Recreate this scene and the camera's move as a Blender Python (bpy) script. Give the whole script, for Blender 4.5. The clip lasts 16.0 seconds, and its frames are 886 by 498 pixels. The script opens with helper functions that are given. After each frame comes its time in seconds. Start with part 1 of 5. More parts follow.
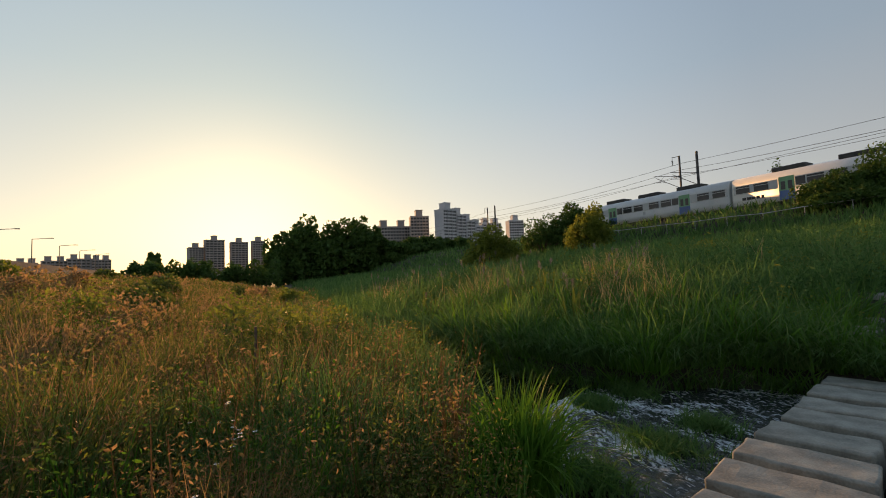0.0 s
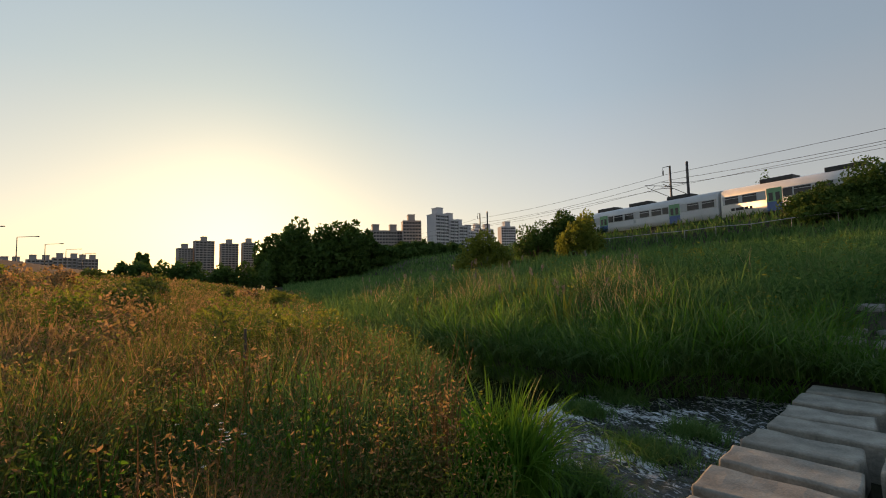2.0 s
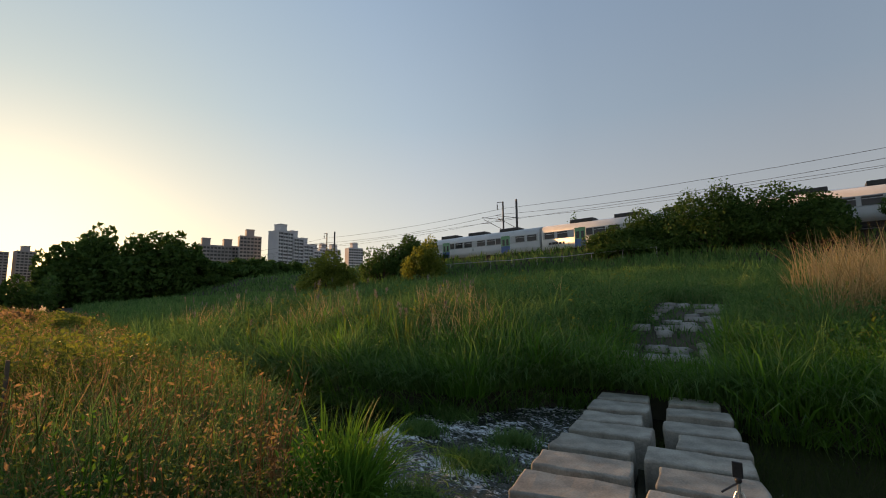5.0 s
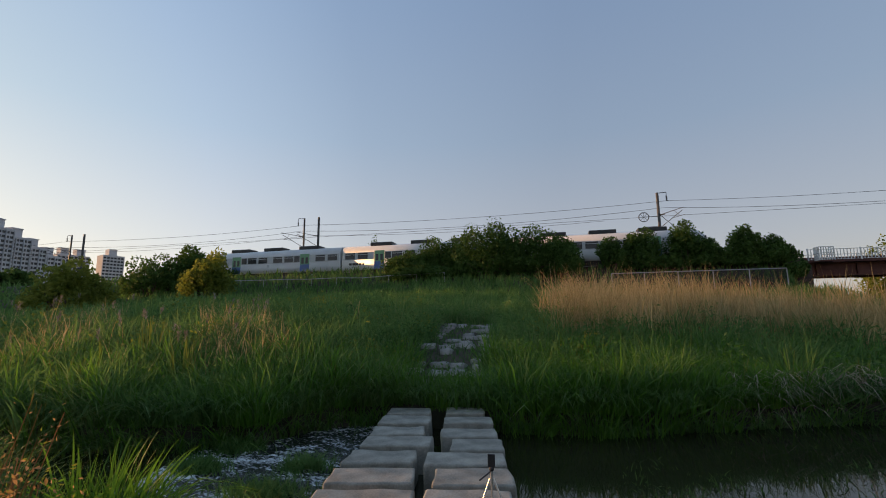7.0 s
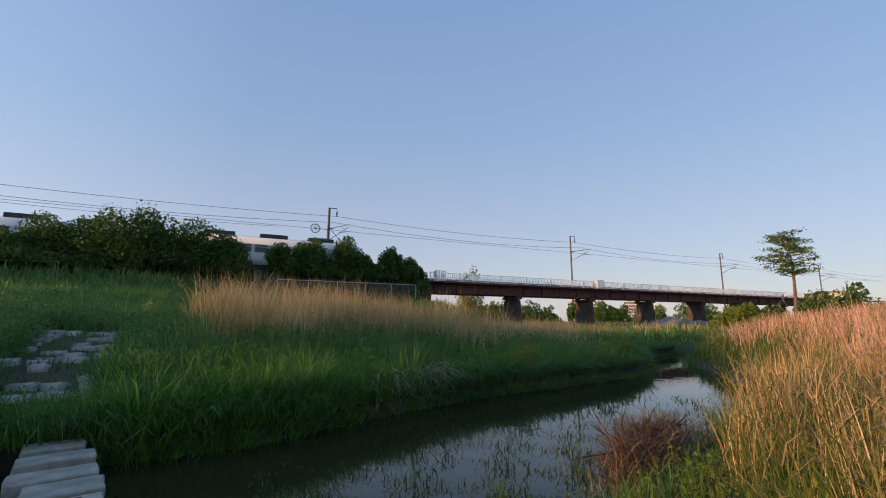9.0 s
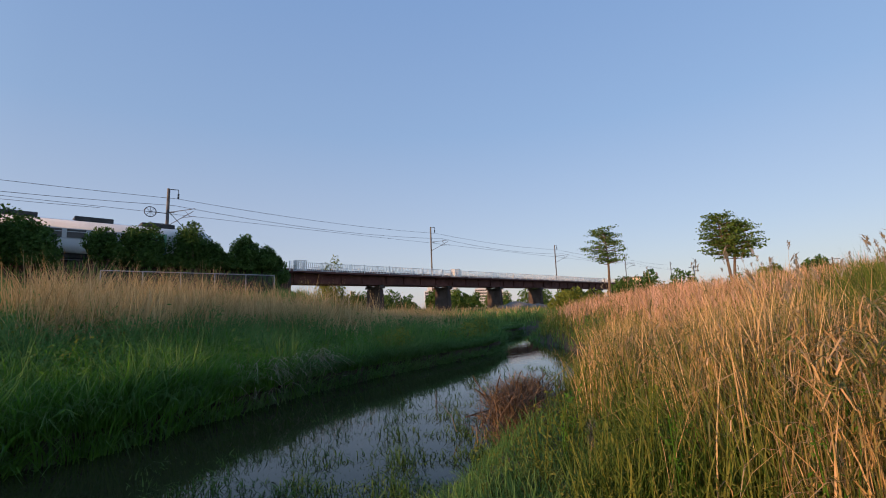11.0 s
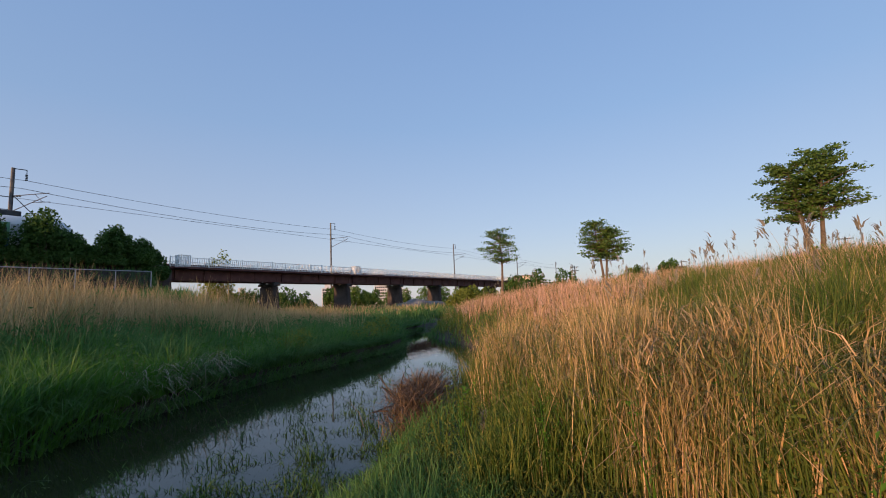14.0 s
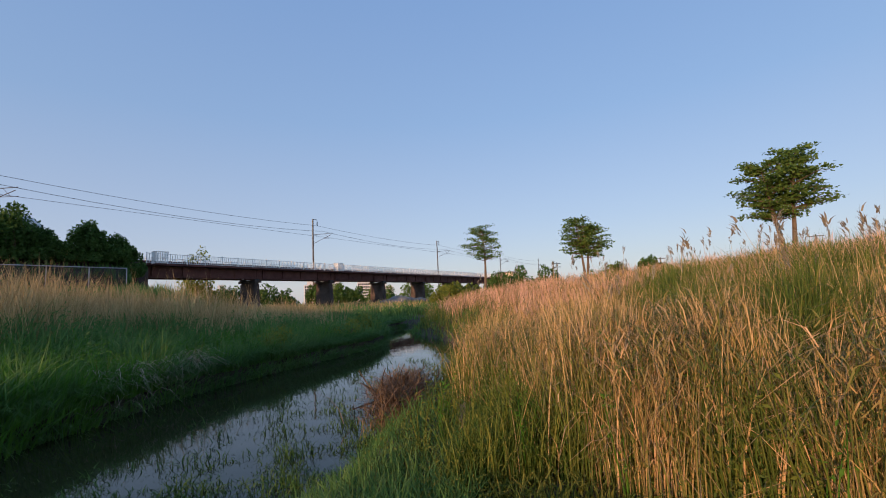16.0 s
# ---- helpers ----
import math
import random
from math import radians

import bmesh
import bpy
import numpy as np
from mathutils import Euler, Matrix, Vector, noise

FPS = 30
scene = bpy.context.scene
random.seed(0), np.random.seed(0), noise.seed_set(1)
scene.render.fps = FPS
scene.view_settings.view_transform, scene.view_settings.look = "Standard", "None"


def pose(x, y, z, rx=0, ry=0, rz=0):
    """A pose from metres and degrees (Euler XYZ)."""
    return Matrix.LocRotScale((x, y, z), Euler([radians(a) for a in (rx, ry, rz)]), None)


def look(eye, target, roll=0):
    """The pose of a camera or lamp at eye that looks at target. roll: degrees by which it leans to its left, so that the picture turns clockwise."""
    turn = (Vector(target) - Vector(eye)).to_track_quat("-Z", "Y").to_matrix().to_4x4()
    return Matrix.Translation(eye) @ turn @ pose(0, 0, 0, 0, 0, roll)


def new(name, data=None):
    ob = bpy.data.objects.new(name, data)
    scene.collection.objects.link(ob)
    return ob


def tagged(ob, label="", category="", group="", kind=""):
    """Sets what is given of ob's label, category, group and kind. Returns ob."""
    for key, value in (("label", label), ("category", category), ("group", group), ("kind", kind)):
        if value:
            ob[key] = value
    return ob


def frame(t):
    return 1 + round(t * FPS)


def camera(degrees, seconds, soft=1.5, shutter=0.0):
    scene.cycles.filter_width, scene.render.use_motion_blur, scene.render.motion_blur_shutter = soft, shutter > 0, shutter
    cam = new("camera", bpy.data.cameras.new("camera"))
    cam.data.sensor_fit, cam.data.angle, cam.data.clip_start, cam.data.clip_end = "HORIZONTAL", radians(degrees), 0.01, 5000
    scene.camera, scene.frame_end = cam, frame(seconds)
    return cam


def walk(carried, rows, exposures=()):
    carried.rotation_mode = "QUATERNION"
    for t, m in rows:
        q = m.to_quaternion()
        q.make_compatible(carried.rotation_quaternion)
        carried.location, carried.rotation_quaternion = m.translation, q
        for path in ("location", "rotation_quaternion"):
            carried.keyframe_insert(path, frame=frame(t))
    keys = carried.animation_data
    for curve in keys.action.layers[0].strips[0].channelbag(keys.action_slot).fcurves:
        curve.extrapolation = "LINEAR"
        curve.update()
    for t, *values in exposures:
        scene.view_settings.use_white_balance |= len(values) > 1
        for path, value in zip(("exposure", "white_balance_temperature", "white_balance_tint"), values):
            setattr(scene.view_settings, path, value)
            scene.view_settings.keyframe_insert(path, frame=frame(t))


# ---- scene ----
EXPOSURES = [(0.0, 0.5, 9300, 11), (4.0, 0.5, 9100, 11), (7.0, 0.62, 8000, 12), (9.0, 0.85, 6850, 12), (12.0, 0.8, 6600, 11), (16.0, 0.8, 6450, 11)]
cam = camera(90.38, 16.0, soft=1.0)
PATH = [
    (0, pose(0.238, 0.308, 1.489, 93.51, 2.11, 61.19)),
    (0.5, pose(0.246, 0.286, 1.483, 93.63, 2.03, 60.70)),
    (1, pose(0.244, 0.289, 1.484, 93.67, 1.89, 60.45)),
    (1.5, pose(0.240, 0.302, 1.483, 93.89, 1.60, 60.25)),
    (2, pose(0.244, 0.297, 1.484, 94.13, 1.24, 60.08)),
    (2.5, pose(0.245, 0.308, 1.486, 94.52, 0.98, 59.82)),
    (3, pose(0.243, 0.324, 1.485, 94.91, 0.77, 59.32)),
    (3.5, pose(0.248, 0.333, 1.484, 95.30, 0.50, 58.07)),
    (4, pose(0.263, 0.326, 1.478, 95.71, 0.64, 52.62)),
    (6.5, pose(0.327, 0.138, 1.490, 98.65, 0.23, 22.74)),
    (7, pose(0.368, 0.031, 1.516, 99.00, 0.52, 14.43)),
    (7.5, pose(0.394, 0.058, 1.513, 99.16, 0.75, -2.29)),
    (8, pose(0.422, 0.044, 1.518, 99.42, -0.31, -14.05)),
    (8.5, pose(0.488, -0.048, 1.542, 99.65, -0.60, -20.58)),
    (9, pose(0.521, -0.072, 1.563, 99.46, -0.05, -27.05)),
    (11.5, pose(-0.238, -0.103, 1.417, 97.57, 2.52, -48.54)),
    (12, pose(-0.340, -0.196, 1.452, 97.35, 2.83, -52.05)),
    (12.5, pose(-0.429, -0.257, 1.484, 97.13, 2.94, -54.95)),
    (13, pose(-0.476, -0.308, 1.502, 97.01, 3.01, -56.87)),
    (13.5, pose(-0.521, -0.307, 1.518, 97.00, 2.80, -57.76)),
    (14, pose(-0.548, -0.331, 1.530, 96.94, 2.53, -58.00)),
    (14.5, pose(-0.571, -0.356, 1.534, 96.88, 2.41, -58.36)),
    (15, pose(-0.562, -0.355, 1.533, 96.76, 2.52, -58.89)),
    (15.5, pose(-0.535, -0.340, 1.528, 96.62, 2.65, -59.59)),
    (16, pose(-0.522, -0.362, 1.517, 96.41, 2.72, -60.12)),
]
walk(cam, PATH, EXPOSURES)

# ---- world, sun ----
SUN_AZ, SUN_EL = -85.2, 7.0          # clockwise from +Y, degrees
sun_dir = Vector((math.sin(radians(SUN_AZ)) * math.cos(radians(SUN_EL)), math.cos(radians(SUN_AZ)) * math.cos(radians(SUN_EL)), math.sin(radians(SUN_EL))))
world = bpy.data.worlds.new("sky")
scene.world = world
world.use_nodes = True
wn = world.node_tree.nodes
sky = wn.new("ShaderNodeTexSky")
sky.sky_type, sky.sun_disc = "NISHITA", False
sky.sun_elevation, sky.sun_rotation = radians(SUN_EL), radians(SUN_AZ % 360)
sky.air_density, sky.dust_density, sky.ozone_density = 1.0, 0.7, 3.0
wn["Background"].inputs[1].default_value = 0.19
haze = wn.new("ShaderNodeMix")
haze.data_type = "RGBA"
haze.inputs["Factor"].default_value = 0.8
tc, sep, grad = wn.new("ShaderNodeTexCoord"), wn.new("ShaderNodeSeparateXYZ"), wn.new("ShaderNodeValToRGB")
world.node_tree.links.new(tc.outputs["Generated"], sep.inputs[0])
world.node_tree.links.new(sep.outputs["Z"], grad.inputs[0])
ge = grad.color_ramp.elements
ge[0].color, ge[1].color = (0.80, 0.76, 0.84, 1), (0.26, 0.46, 0.88, 1)
ge[1].position = 0.75
ge.new(0.16).color = (0.60, 0.68, 0.88, 1)
ge.new(0.38).color = (0.40, 0.58, 0.90, 1)
gain = wn.new("ShaderNodeVectorMath")
gain.operation = "SCALE"
gain.inputs["Scale"].default_value = 4.5
toward, halo, tint = wn.new("ShaderNodeVectorMath"), wn.new("ShaderNodeValToRGB"), wn.new("ShaderNodeVectorMath")
half = wn.new("ShaderNodeMapRange")
toward.operation, tint.operation = "DOT_PRODUCT", "MULTIPLY"
toward.inputs[1].default_value = sun_dir
half.inputs[1].default_value = -1.0
he = halo.color_ramp.elements
he[0].color, he[1].color = (0.5, 0.5, 0.5, 1), (1.0, 0.90, 0.66, 1)
he[0].position = 0.55
he.new(0.75).color = (0.61, 0.605, 0.59, 1)
he.new(0.87).color = (0.80, 0.78, 0.73, 1)
he.new(0.95).color = (0.92, 0.87, 0.74, 1)
world.node_tree.links.new(tc.outputs["Generated"], toward.inputs[0])
world.node_tree.links.new(toward.outputs["Value"], half.inputs[0])
world.node_tree.links.new(half.outputs[0], halo.inputs[0])
world.node_tree.links.new(grad.outputs[0], tint.inputs[0])
world.node_tree.links.new(halo.outputs[0], tint.inputs[1])
world.node_tree.links.new(tint.outputs[0], gain.inputs[0])
world.node_tree.links.new(gain.outputs[0], haze.inputs["B"])
world.node_tree.links.new(sky.outputs[0], haze.inputs["A"])
world.node_tree.links.new(haze.outputs["Result"], wn["Background"].inputs[0])
lamp = bpy.data.lights.new("sun", "SUN")
lamp.energy, lamp.angle, lamp.color = 3.2, radians(0.6), (1.0, 0.57, 0.29)
sun = new("sun", lamp)
sun.matrix_world = look((0, 0, 60), Vector((0, 0, 60)) - sun_dir)

rng = np.random.default_rng(7)


# ---- materials ----
def mat(name, c1, c2, scale=6.0, rough=0.7, bump=0.2, metal=0.0, fine=60.0, spread=0.0):
    """Two-scale noise between two colours, with a fine relief."""
    m = bpy.data.materials.new(name)
    m.use_nodes = True
    n, l = m.node_tree.nodes, m.node_tree.links
    b = n["Principled BSDF"]
    co = n.new("ShaderNodeTexCoord")
    n1, n2 = n.new("ShaderNodeTexNoise"), n.new("ShaderNodeTexNoise")
    n1.inputs["Scale"].default_value, n1.inputs["Detail"].default_value = scale, 6
    n2.inputs["Scale"].default_value, n2.inputs["Detail"].default_value = fine, 4
    mixf = n.new("ShaderNodeMath")
    mixf.operation = "MULTIPLY_ADD"
    mixf.inputs[1].default_value = 0.4
    ramp = n.new("ShaderNodeValToRGB")
    ramp.color_ramp.elements[0].position, ramp.color_ramp.elements[1].position = 0.5, 0.9
    ramp.color_ramp.elements[0].color, ramp.color_ramp.elements[1].color = (*c1, 1), (*c2, 1)
    for k in (n1, n2):
        l.new(co.outputs["Object"], k.inputs["Vector"])
    l.new(n2.outputs[0], mixf.inputs[0])
    l.new(n1.outputs[0], mixf.inputs[2])
    l.new(mixf.outputs[0], ramp.inputs[0])
    out = ramp.outputs[0]
    if spread:
        info, hsv, mr = n.new("ShaderNodeObjectInfo"), n.new("ShaderNodeHueSaturation"), n.new("ShaderNodeMapRange")
        mr.inputs[3].default_value, mr.inputs[4].default_value = 1 - spread, 1 + spread
        l.new(info.outputs["Random"], mr.inputs[0])
        l.new(mr.outputs[0], hsv.inputs["Value"])
        l.new(out, hsv.inputs["Color"])
        out = hsv.outputs[0]
    l.new(out, b.inputs["Base Color"])
    b.inputs["Roughness"].default_value, b.inputs["Metallic"].default_value = rough, metal
    if bump:
        bp = n.new("ShaderNodeBump")
        bp.inputs["Strength"].default_value, bp.inputs["Distance"].default_value = bump, 0.02
        l.new(mixf.outputs[0], bp.inputs["Height"])
        l.new(bp.outputs[0], b.inputs["Normal"])
    return m


def leaf_mat(name, colours, through_light=0.35, patch=0.25, rough=0.55, each=0.45):
    """Foliage: colour varies blade by blade and in patches; light passes through."""
    m = bpy.data.materials.new(name)
    m.use_nodes = True
    n, l = m.node_tree.nodes, m.node_tree.links
    b = n["Principled BSDF"]
    geo, co, nz = n.new("ShaderNodeNewGeometry"), n.new("ShaderNodeTexCoord"), n.new("ShaderNodeTexNoise")
    nz.inputs["Scale"].default_value, nz.inputs["Detail"].default_value = patch, 3
    l.new(co.outputs["Object"], nz.inputs["Vector"])
    add = n.new("ShaderNodeMath")
    add.operation = "MULTIPLY_ADD"
    add.inputs[1].default_value = each
    l.new(geo.outputs["Random Per Island"], add.inputs[0])
    l.new(nz.outputs[0], add.inputs[2])
    mr = n.new("ShaderNodeMapRange")
    mr.inputs[1].default_value, mr.inputs[2].default_value = 0.35, 0.65 + each
    l.new(add.outputs[0], mr.inputs[0])
    ramp = n.new("ShaderNodeValToRGB")
    e = ramp.color_ramp.elements
    e[0].color, e[1].color = (*colours[0], 1), (*colours[-1], 1)
    for i, c in enumerate(colours[1:-1], 1):
        e.new(i / (len(colours) - 1)).color = (*c, 1)
    l.new(mr.outputs[0], ramp.inputs[0])
    l.new(ramp.outputs[0], b.inputs["Base Color"])
    b.inputs["Roughness"].default_value = rough
    b.inputs["Specular IOR Level"].default_value = 0.12
    tr, mx = n.new("ShaderNodeBsdfTranslucent"), n.new("ShaderNodeMixShader")
    l.new(ramp.outputs[0], tr.inputs["Color"])
    mx.inputs[0].default_value = through_light
    l.new(b.outputs[0], mx.inputs[1])
    l.new(tr.outputs[0], mx.inputs[2])
    l.new(mx.outputs[0], n["Material Output"].inputs[0])
    return m


M_SOIL = mat("soil", (0.03, 0.026, 0.014), (0.075, 0.062, 0.035), 0.6, 0.95, 0.6, fine=9)
M_STONE = mat("granite", (0.18, 0.17, 0.14), (0.39, 0.365, 0.30), 4.0, 0.9, 0.45, fine=55, spread=0.12)
M_ROUGH = mat("field_stone", (0.22, 0.21, 0.19), (0.40, 0.38, 0.34), 2.5, 0.9, 0.6, fine=40, spread=0.15)
M_STEEL = mat("rusty_girder", (0.075, 0.022, 0.018), (0.14, 0.05, 0.038), 1.2, 0.75, 0.3, fine=12)
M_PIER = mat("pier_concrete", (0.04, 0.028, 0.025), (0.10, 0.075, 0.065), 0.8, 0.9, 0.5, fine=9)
M_RAILING = mat("white_railing", (0.72, 0.70, 0.67), (0.85, 0.83, 0.8), 4, 0.5, 0.05)
M_GALV = mat("galvanised", (0.32, 0.33, 0.34), (0.48, 0.49, 0.5), 5, 0.45, 0.05, metal=0.5)
M_MAST = mat("mast_steel", (0.045, 0.045, 0.05), (0.10, 0.10, 0.10), 3, 0.6, 0.1, metal=0.2)
M_WIRE = mat("wire", (0.06, 0.06, 0.065), (0.1, 0.1, 0.1), 3, 0.6, 0)
M_CAR = mat("car_white", (0.62, 0.64, 0.64), (0.72, 0.73, 0.72), 0.8, 0.35, 0.02, fine=8)
M_CARGREY = mat("car_grey", (0.40, 0.43, 0.44), (0.5, 0.52, 0.52), 0.8, 0.4, 0.02, fine=8)
M_GREEN = mat("car_green", (0.12, 0.32, 0.17), (0.16, 0.38, 0.2), 1, 0.4, 0.02)
M_LIME = mat("car_lime", (0.22, 0.62, 0.03), (0.28, 0.7, 0.05), 1, 0.4, 0.02)
M_BLUE = mat("car_blue", (0.05, 0.12, 0.30), (0.07, 0.16, 0.36), 1, 0.4, 0.02)
M_DARK = mat("dark_metal", (0.02, 0.022, 0.022), (0.05, 0.05, 0.05), 2, 0.6, 0.1)
M_GLASS = mat("window_glass", (0.012, 0.016, 0.02), (0.03, 0.035, 0.04), 1, 0.08, 0)
M_BARK = mat("bark", (0.07, 0.05, 0.035), (0.16, 0.12, 0.085), 5, 0.9, 0.7, fine=30)
M_WALL = mat("apartment_wall", (0.50, 0.50, 0.52), (0.62, 0.62, 0.62), 0.05, 0.85, 0.02, fine=1)
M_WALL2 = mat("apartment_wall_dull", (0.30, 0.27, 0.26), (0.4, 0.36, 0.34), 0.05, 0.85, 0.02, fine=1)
M_ROAD = mat("road_concrete", (0.14, 0.11, 0.10), (0.22, 0.18, 0.165), 0.3, 0.9, 0.2, fine=4)
M_GRAVEL = mat("gravel", (0.12, 0.112, 0.105), (0.21, 0.195, 0.18), 1.5, 0.95, 1.0, fine=14)
# blue-grey base colour stands in for the haze of distance
M_HAZED_HILL = mat("far_hill", (0.16, 0.19, 0.26), (0.2, 0.23, 0.3), 0.01, 1.0, 0, fine=0.1)
M_BLACK = mat("black_plastic", (0.012, 0.012, 0.012), (0.03, 0.03, 0.03), 20, 0.4, 0)
M_ALU = mat("aluminium", (0.5, 0.5, 0.48), (0.65, 0.64, 0.6), 20, 0.3, 0, metal=0.8)

L_GRASS = leaf_mat("grass_green", [(0.05, 0.125, 0.035), (0.095, 0.205, 0.055), (0.14, 0.26, 0.075), (0.21, 0.28, 0.10)], 0.52, 0.4, 0.55, 0.6)
L_LUSH = leaf_mat("grass_lush", [(0.055, 0.15, 0.018), (0.10, 0.24, 0.03), (0.16, 0.32, 0.045)], 0.55)
L_TAN = leaf_mat("reed_tan", [(0.24, 0.18, 0.075), (0.48, 0.35, 0.165), (0.68, 0.51, 0.27)], 0.4, 0.6, 0.55, 0.8)
L_RUST = leaf_mat("reed_rust", [(0.13, 0.12, 0.04), (0.36, 0.22, 0.13), (0.56, 0.34, 0.235), (0.68, 0.44, 0.33), (0.74, 0.52, 0.4)], 0.15, 0.6, 0.55, 0.8)
L_ORANGE = leaf_mat("reed_orange", [(0.045, 0.08, 0.02), (0.10, 0.125, 0.03), (0.22, 0.19, 0.065), (0.42, 0.28, 0.125), (0.64, 0.42, 0.25)], 0.15, 1.3, 0.55, 0.9)
L_OLIVE = leaf_mat("reed_leaf", [(0.055, 0.095, 0.02), (0.12, 0.165, 0.035), (0.27, 0.25, 0.065)], 0.45, 0.5, 0.55, 0.7)
L_GREENREED = leaf_mat("green_reed", [(0.03, 0.065, 0.014), (0.075, 0.135, 0.025), (0.15, 0.19, 0.04), (0.28, 0.26, 0.07)], 0.35, 0.8, 0.55, 0.9)
L_WEED = leaf_mat("weeds", [(0.17, 0.145, 0.05), (0.31, 0.205, 0.095), (0.42, 0.26, 0.14), (0.25, 0.235, 0.075)], 0.68, 0.35, 0.8)
L_PLUME = leaf_mat("plume", [(0.15, 0.13, 0.10), (0.24, 0.215, 0.17), (0.34, 0.31, 0.25)], 0.3, 2)
L_BUSH = leaf_mat("bush_leaf", [(0.038, 0.08, 0.02), (0.07, 0.14, 0.032), (0.11, 0.18, 0.045)], 0.35, 0.6)
L_WILLOW = leaf_mat("willow_leaf", [(0.12, 0.155, 0.03), (0.20, 0.24, 0.045), (0.29, 0.31, 0.065)], 0.6, 0.6)
L_TREE = leaf_mat("tree_leaf", [(0.06, 0.12, 0.028), (0.11, 0.19, 0.042), (0.18, 0.26, 0.07)], 0.45, 0.8)
L_STRAW = leaf_mat("straw", [(0.34, 0.22, 0.10), (0.52, 0.36, 0.18), (0.68, 0.5, 0.28)], 0.1, 1.0, 0.5, 0.9)
L_PALE = leaf_mat("bleached_straw", [(0.20, 0.16, 0.11), (0.40, 0.34, 0.25), (0.58, 0.5, 0.4)], 0.2, 1.5, 0.6, 0.9)
L_DEAD = leaf_mat("dead_stalk", [(0.045, 0.03, 0.02), (0.12, 0.08, 0.05), (0.30, 0.21, 0.135)], 0.1, 1.5, 0.6, 0.9)


def water_mat():
    m = bpy.data.materials.new("water")
    m.use_nodes = True
    n, l = m.node_tree.nodes, m.node_tree.links
    b = n["Principled BSDF"]
    b.inputs["Base Color"].default_value = (0.022, 0.024, 0.011, 1)
    b.inputs["Roughness"].default_value, b.inputs["IOR"].default_value = 0.03, 1.33
    co, nz, bp = n.new("ShaderNodeTexCoord"), n.new("ShaderNodeTexNoise"), n.new("ShaderNodeBump")
    nz.inputs["Scale"].default_value, nz.inputs["Detail"].default_value = 2.2, 3
    bp.inputs["Strength"].default_value, bp.inputs["Distance"].default_value = 0.12, 0.02
    l.new(co.outputs["Object"], nz.inputs["Vector"])
    l.new(nz.outputs[0], bp.inputs["Height"])
    l.new(bp.outputs[0], b.inputs["Normal"])
    return m


def foam_mat():
    """Clear dark quick water with torn strands of froth."""
    m = bpy.data.materials.new("white_water")
    m.use_nodes = True
    n, l = m.node_tree.nodes, m.node_tree.links
    b = n["Principled BSDF"]
    co, mp = n.new("ShaderNodeTexCoord"), n.new("ShaderNodeMapping")
    mp.inputs["Rotation"].default_value[2] = radians(35)
    mp.inputs["Scale"].default_value = (0.65, 1.2, 1)
    l.new(co.outputs["Object"], mp.inputs[0])
    fine, broad = n.new("ShaderNodeTexNoise"), n.new("ShaderNodeTexNoise")
    for k, sc, d in ((fine, 17, 1.2), (broad, 1.5, 0.8)):
        k.inputs["Scale"].default_value, k.inputs["Detail"].default_value, k.inputs["Distortion"].default_value = sc, 6, d
        l.new(mp.outputs[0], k.inputs["Vector"])
    add = n.new("ShaderNodeMath")
    l.new(fine.outputs[0], add.inputs[0])
    l.new(broad.outputs[0], add.inputs[1])
    ramp = n.new("ShaderNodeMapRange")
    ramp.inputs[1].default_value, ramp.inputs[2].default_value = 1.03, 1.24
    l.new(add.outputs[0], ramp.inputs[0])
    mix = n.new("ShaderNodeMix")
    mix.data_type = "RGBA"
    mix.inputs[6].default_value, mix.inputs[7].default_value = (0.03, 0.034, 0.026, 1), (0.72, 0.76, 0.76, 1)
    l.new(ramp.outputs[0], mix.inputs[0])
    l.new(mix.outputs[2], b.inputs["Base Color"])
    rough = n.new("ShaderNodeMapRange")
    rough.inputs[3].default_value, rough.inputs[4].default_value = 0.12, 0.7
    l.new(ramp.outputs[0], rough.inputs[0])
    l.new(rough.outputs[0], b.inputs["Roughness"])
    b.inputs["IOR"].default_value = 1.33
    bp = n.new("ShaderNodeBump")
    bp.inputs["Strength"].default_value, bp.inputs["Distance"].default_value = 0.6, 0.03
    l.new(add.outputs[0], bp.inputs["Height"])
    l.new(bp.outputs[0], b.inputs["Normal"])
    return m


M_WATER, M_FOAM = water_mat(), foam_mat()


# ---- mesh helpers ----
def part(name, bm, material, parent=None, label=""):
    me = bpy.data.meshes.new(name)
    bm.to_mesh(me)
    bm.free()
    me.materials.append(material)
    return link(name, me, parent, label)


def link(name, me, parent=None, label="", m=None):
    ob = new(name, me)
    if parent:
        ob.parent = parent
    if m is not None:
        ob.matrix_basis = m
    if label:
        ob["label"] = label
    return ob


def box(bm, x0, y0, z0, x1, y1, z1, bevel=0.0):
    r = bmesh.ops.create_cube(bm, size=1)
    v = r["verts"]
    bmesh.ops.scale(bm, vec=(x1 - x0, y1 - y0, z1 - z0), verts=v)
    bmesh.ops.translate(bm, vec=((x0 + x1) / 2, (y0 + y1) / 2, (z0 + z1) / 2), verts=v)
    if bevel:
        e = {ed for k in v for ed in k.link_edges}
        bmesh.ops.bevel(bm, geom=list(e), offset=bevel, segments=2, affect="EDGES", profile=0.6)
    return bm


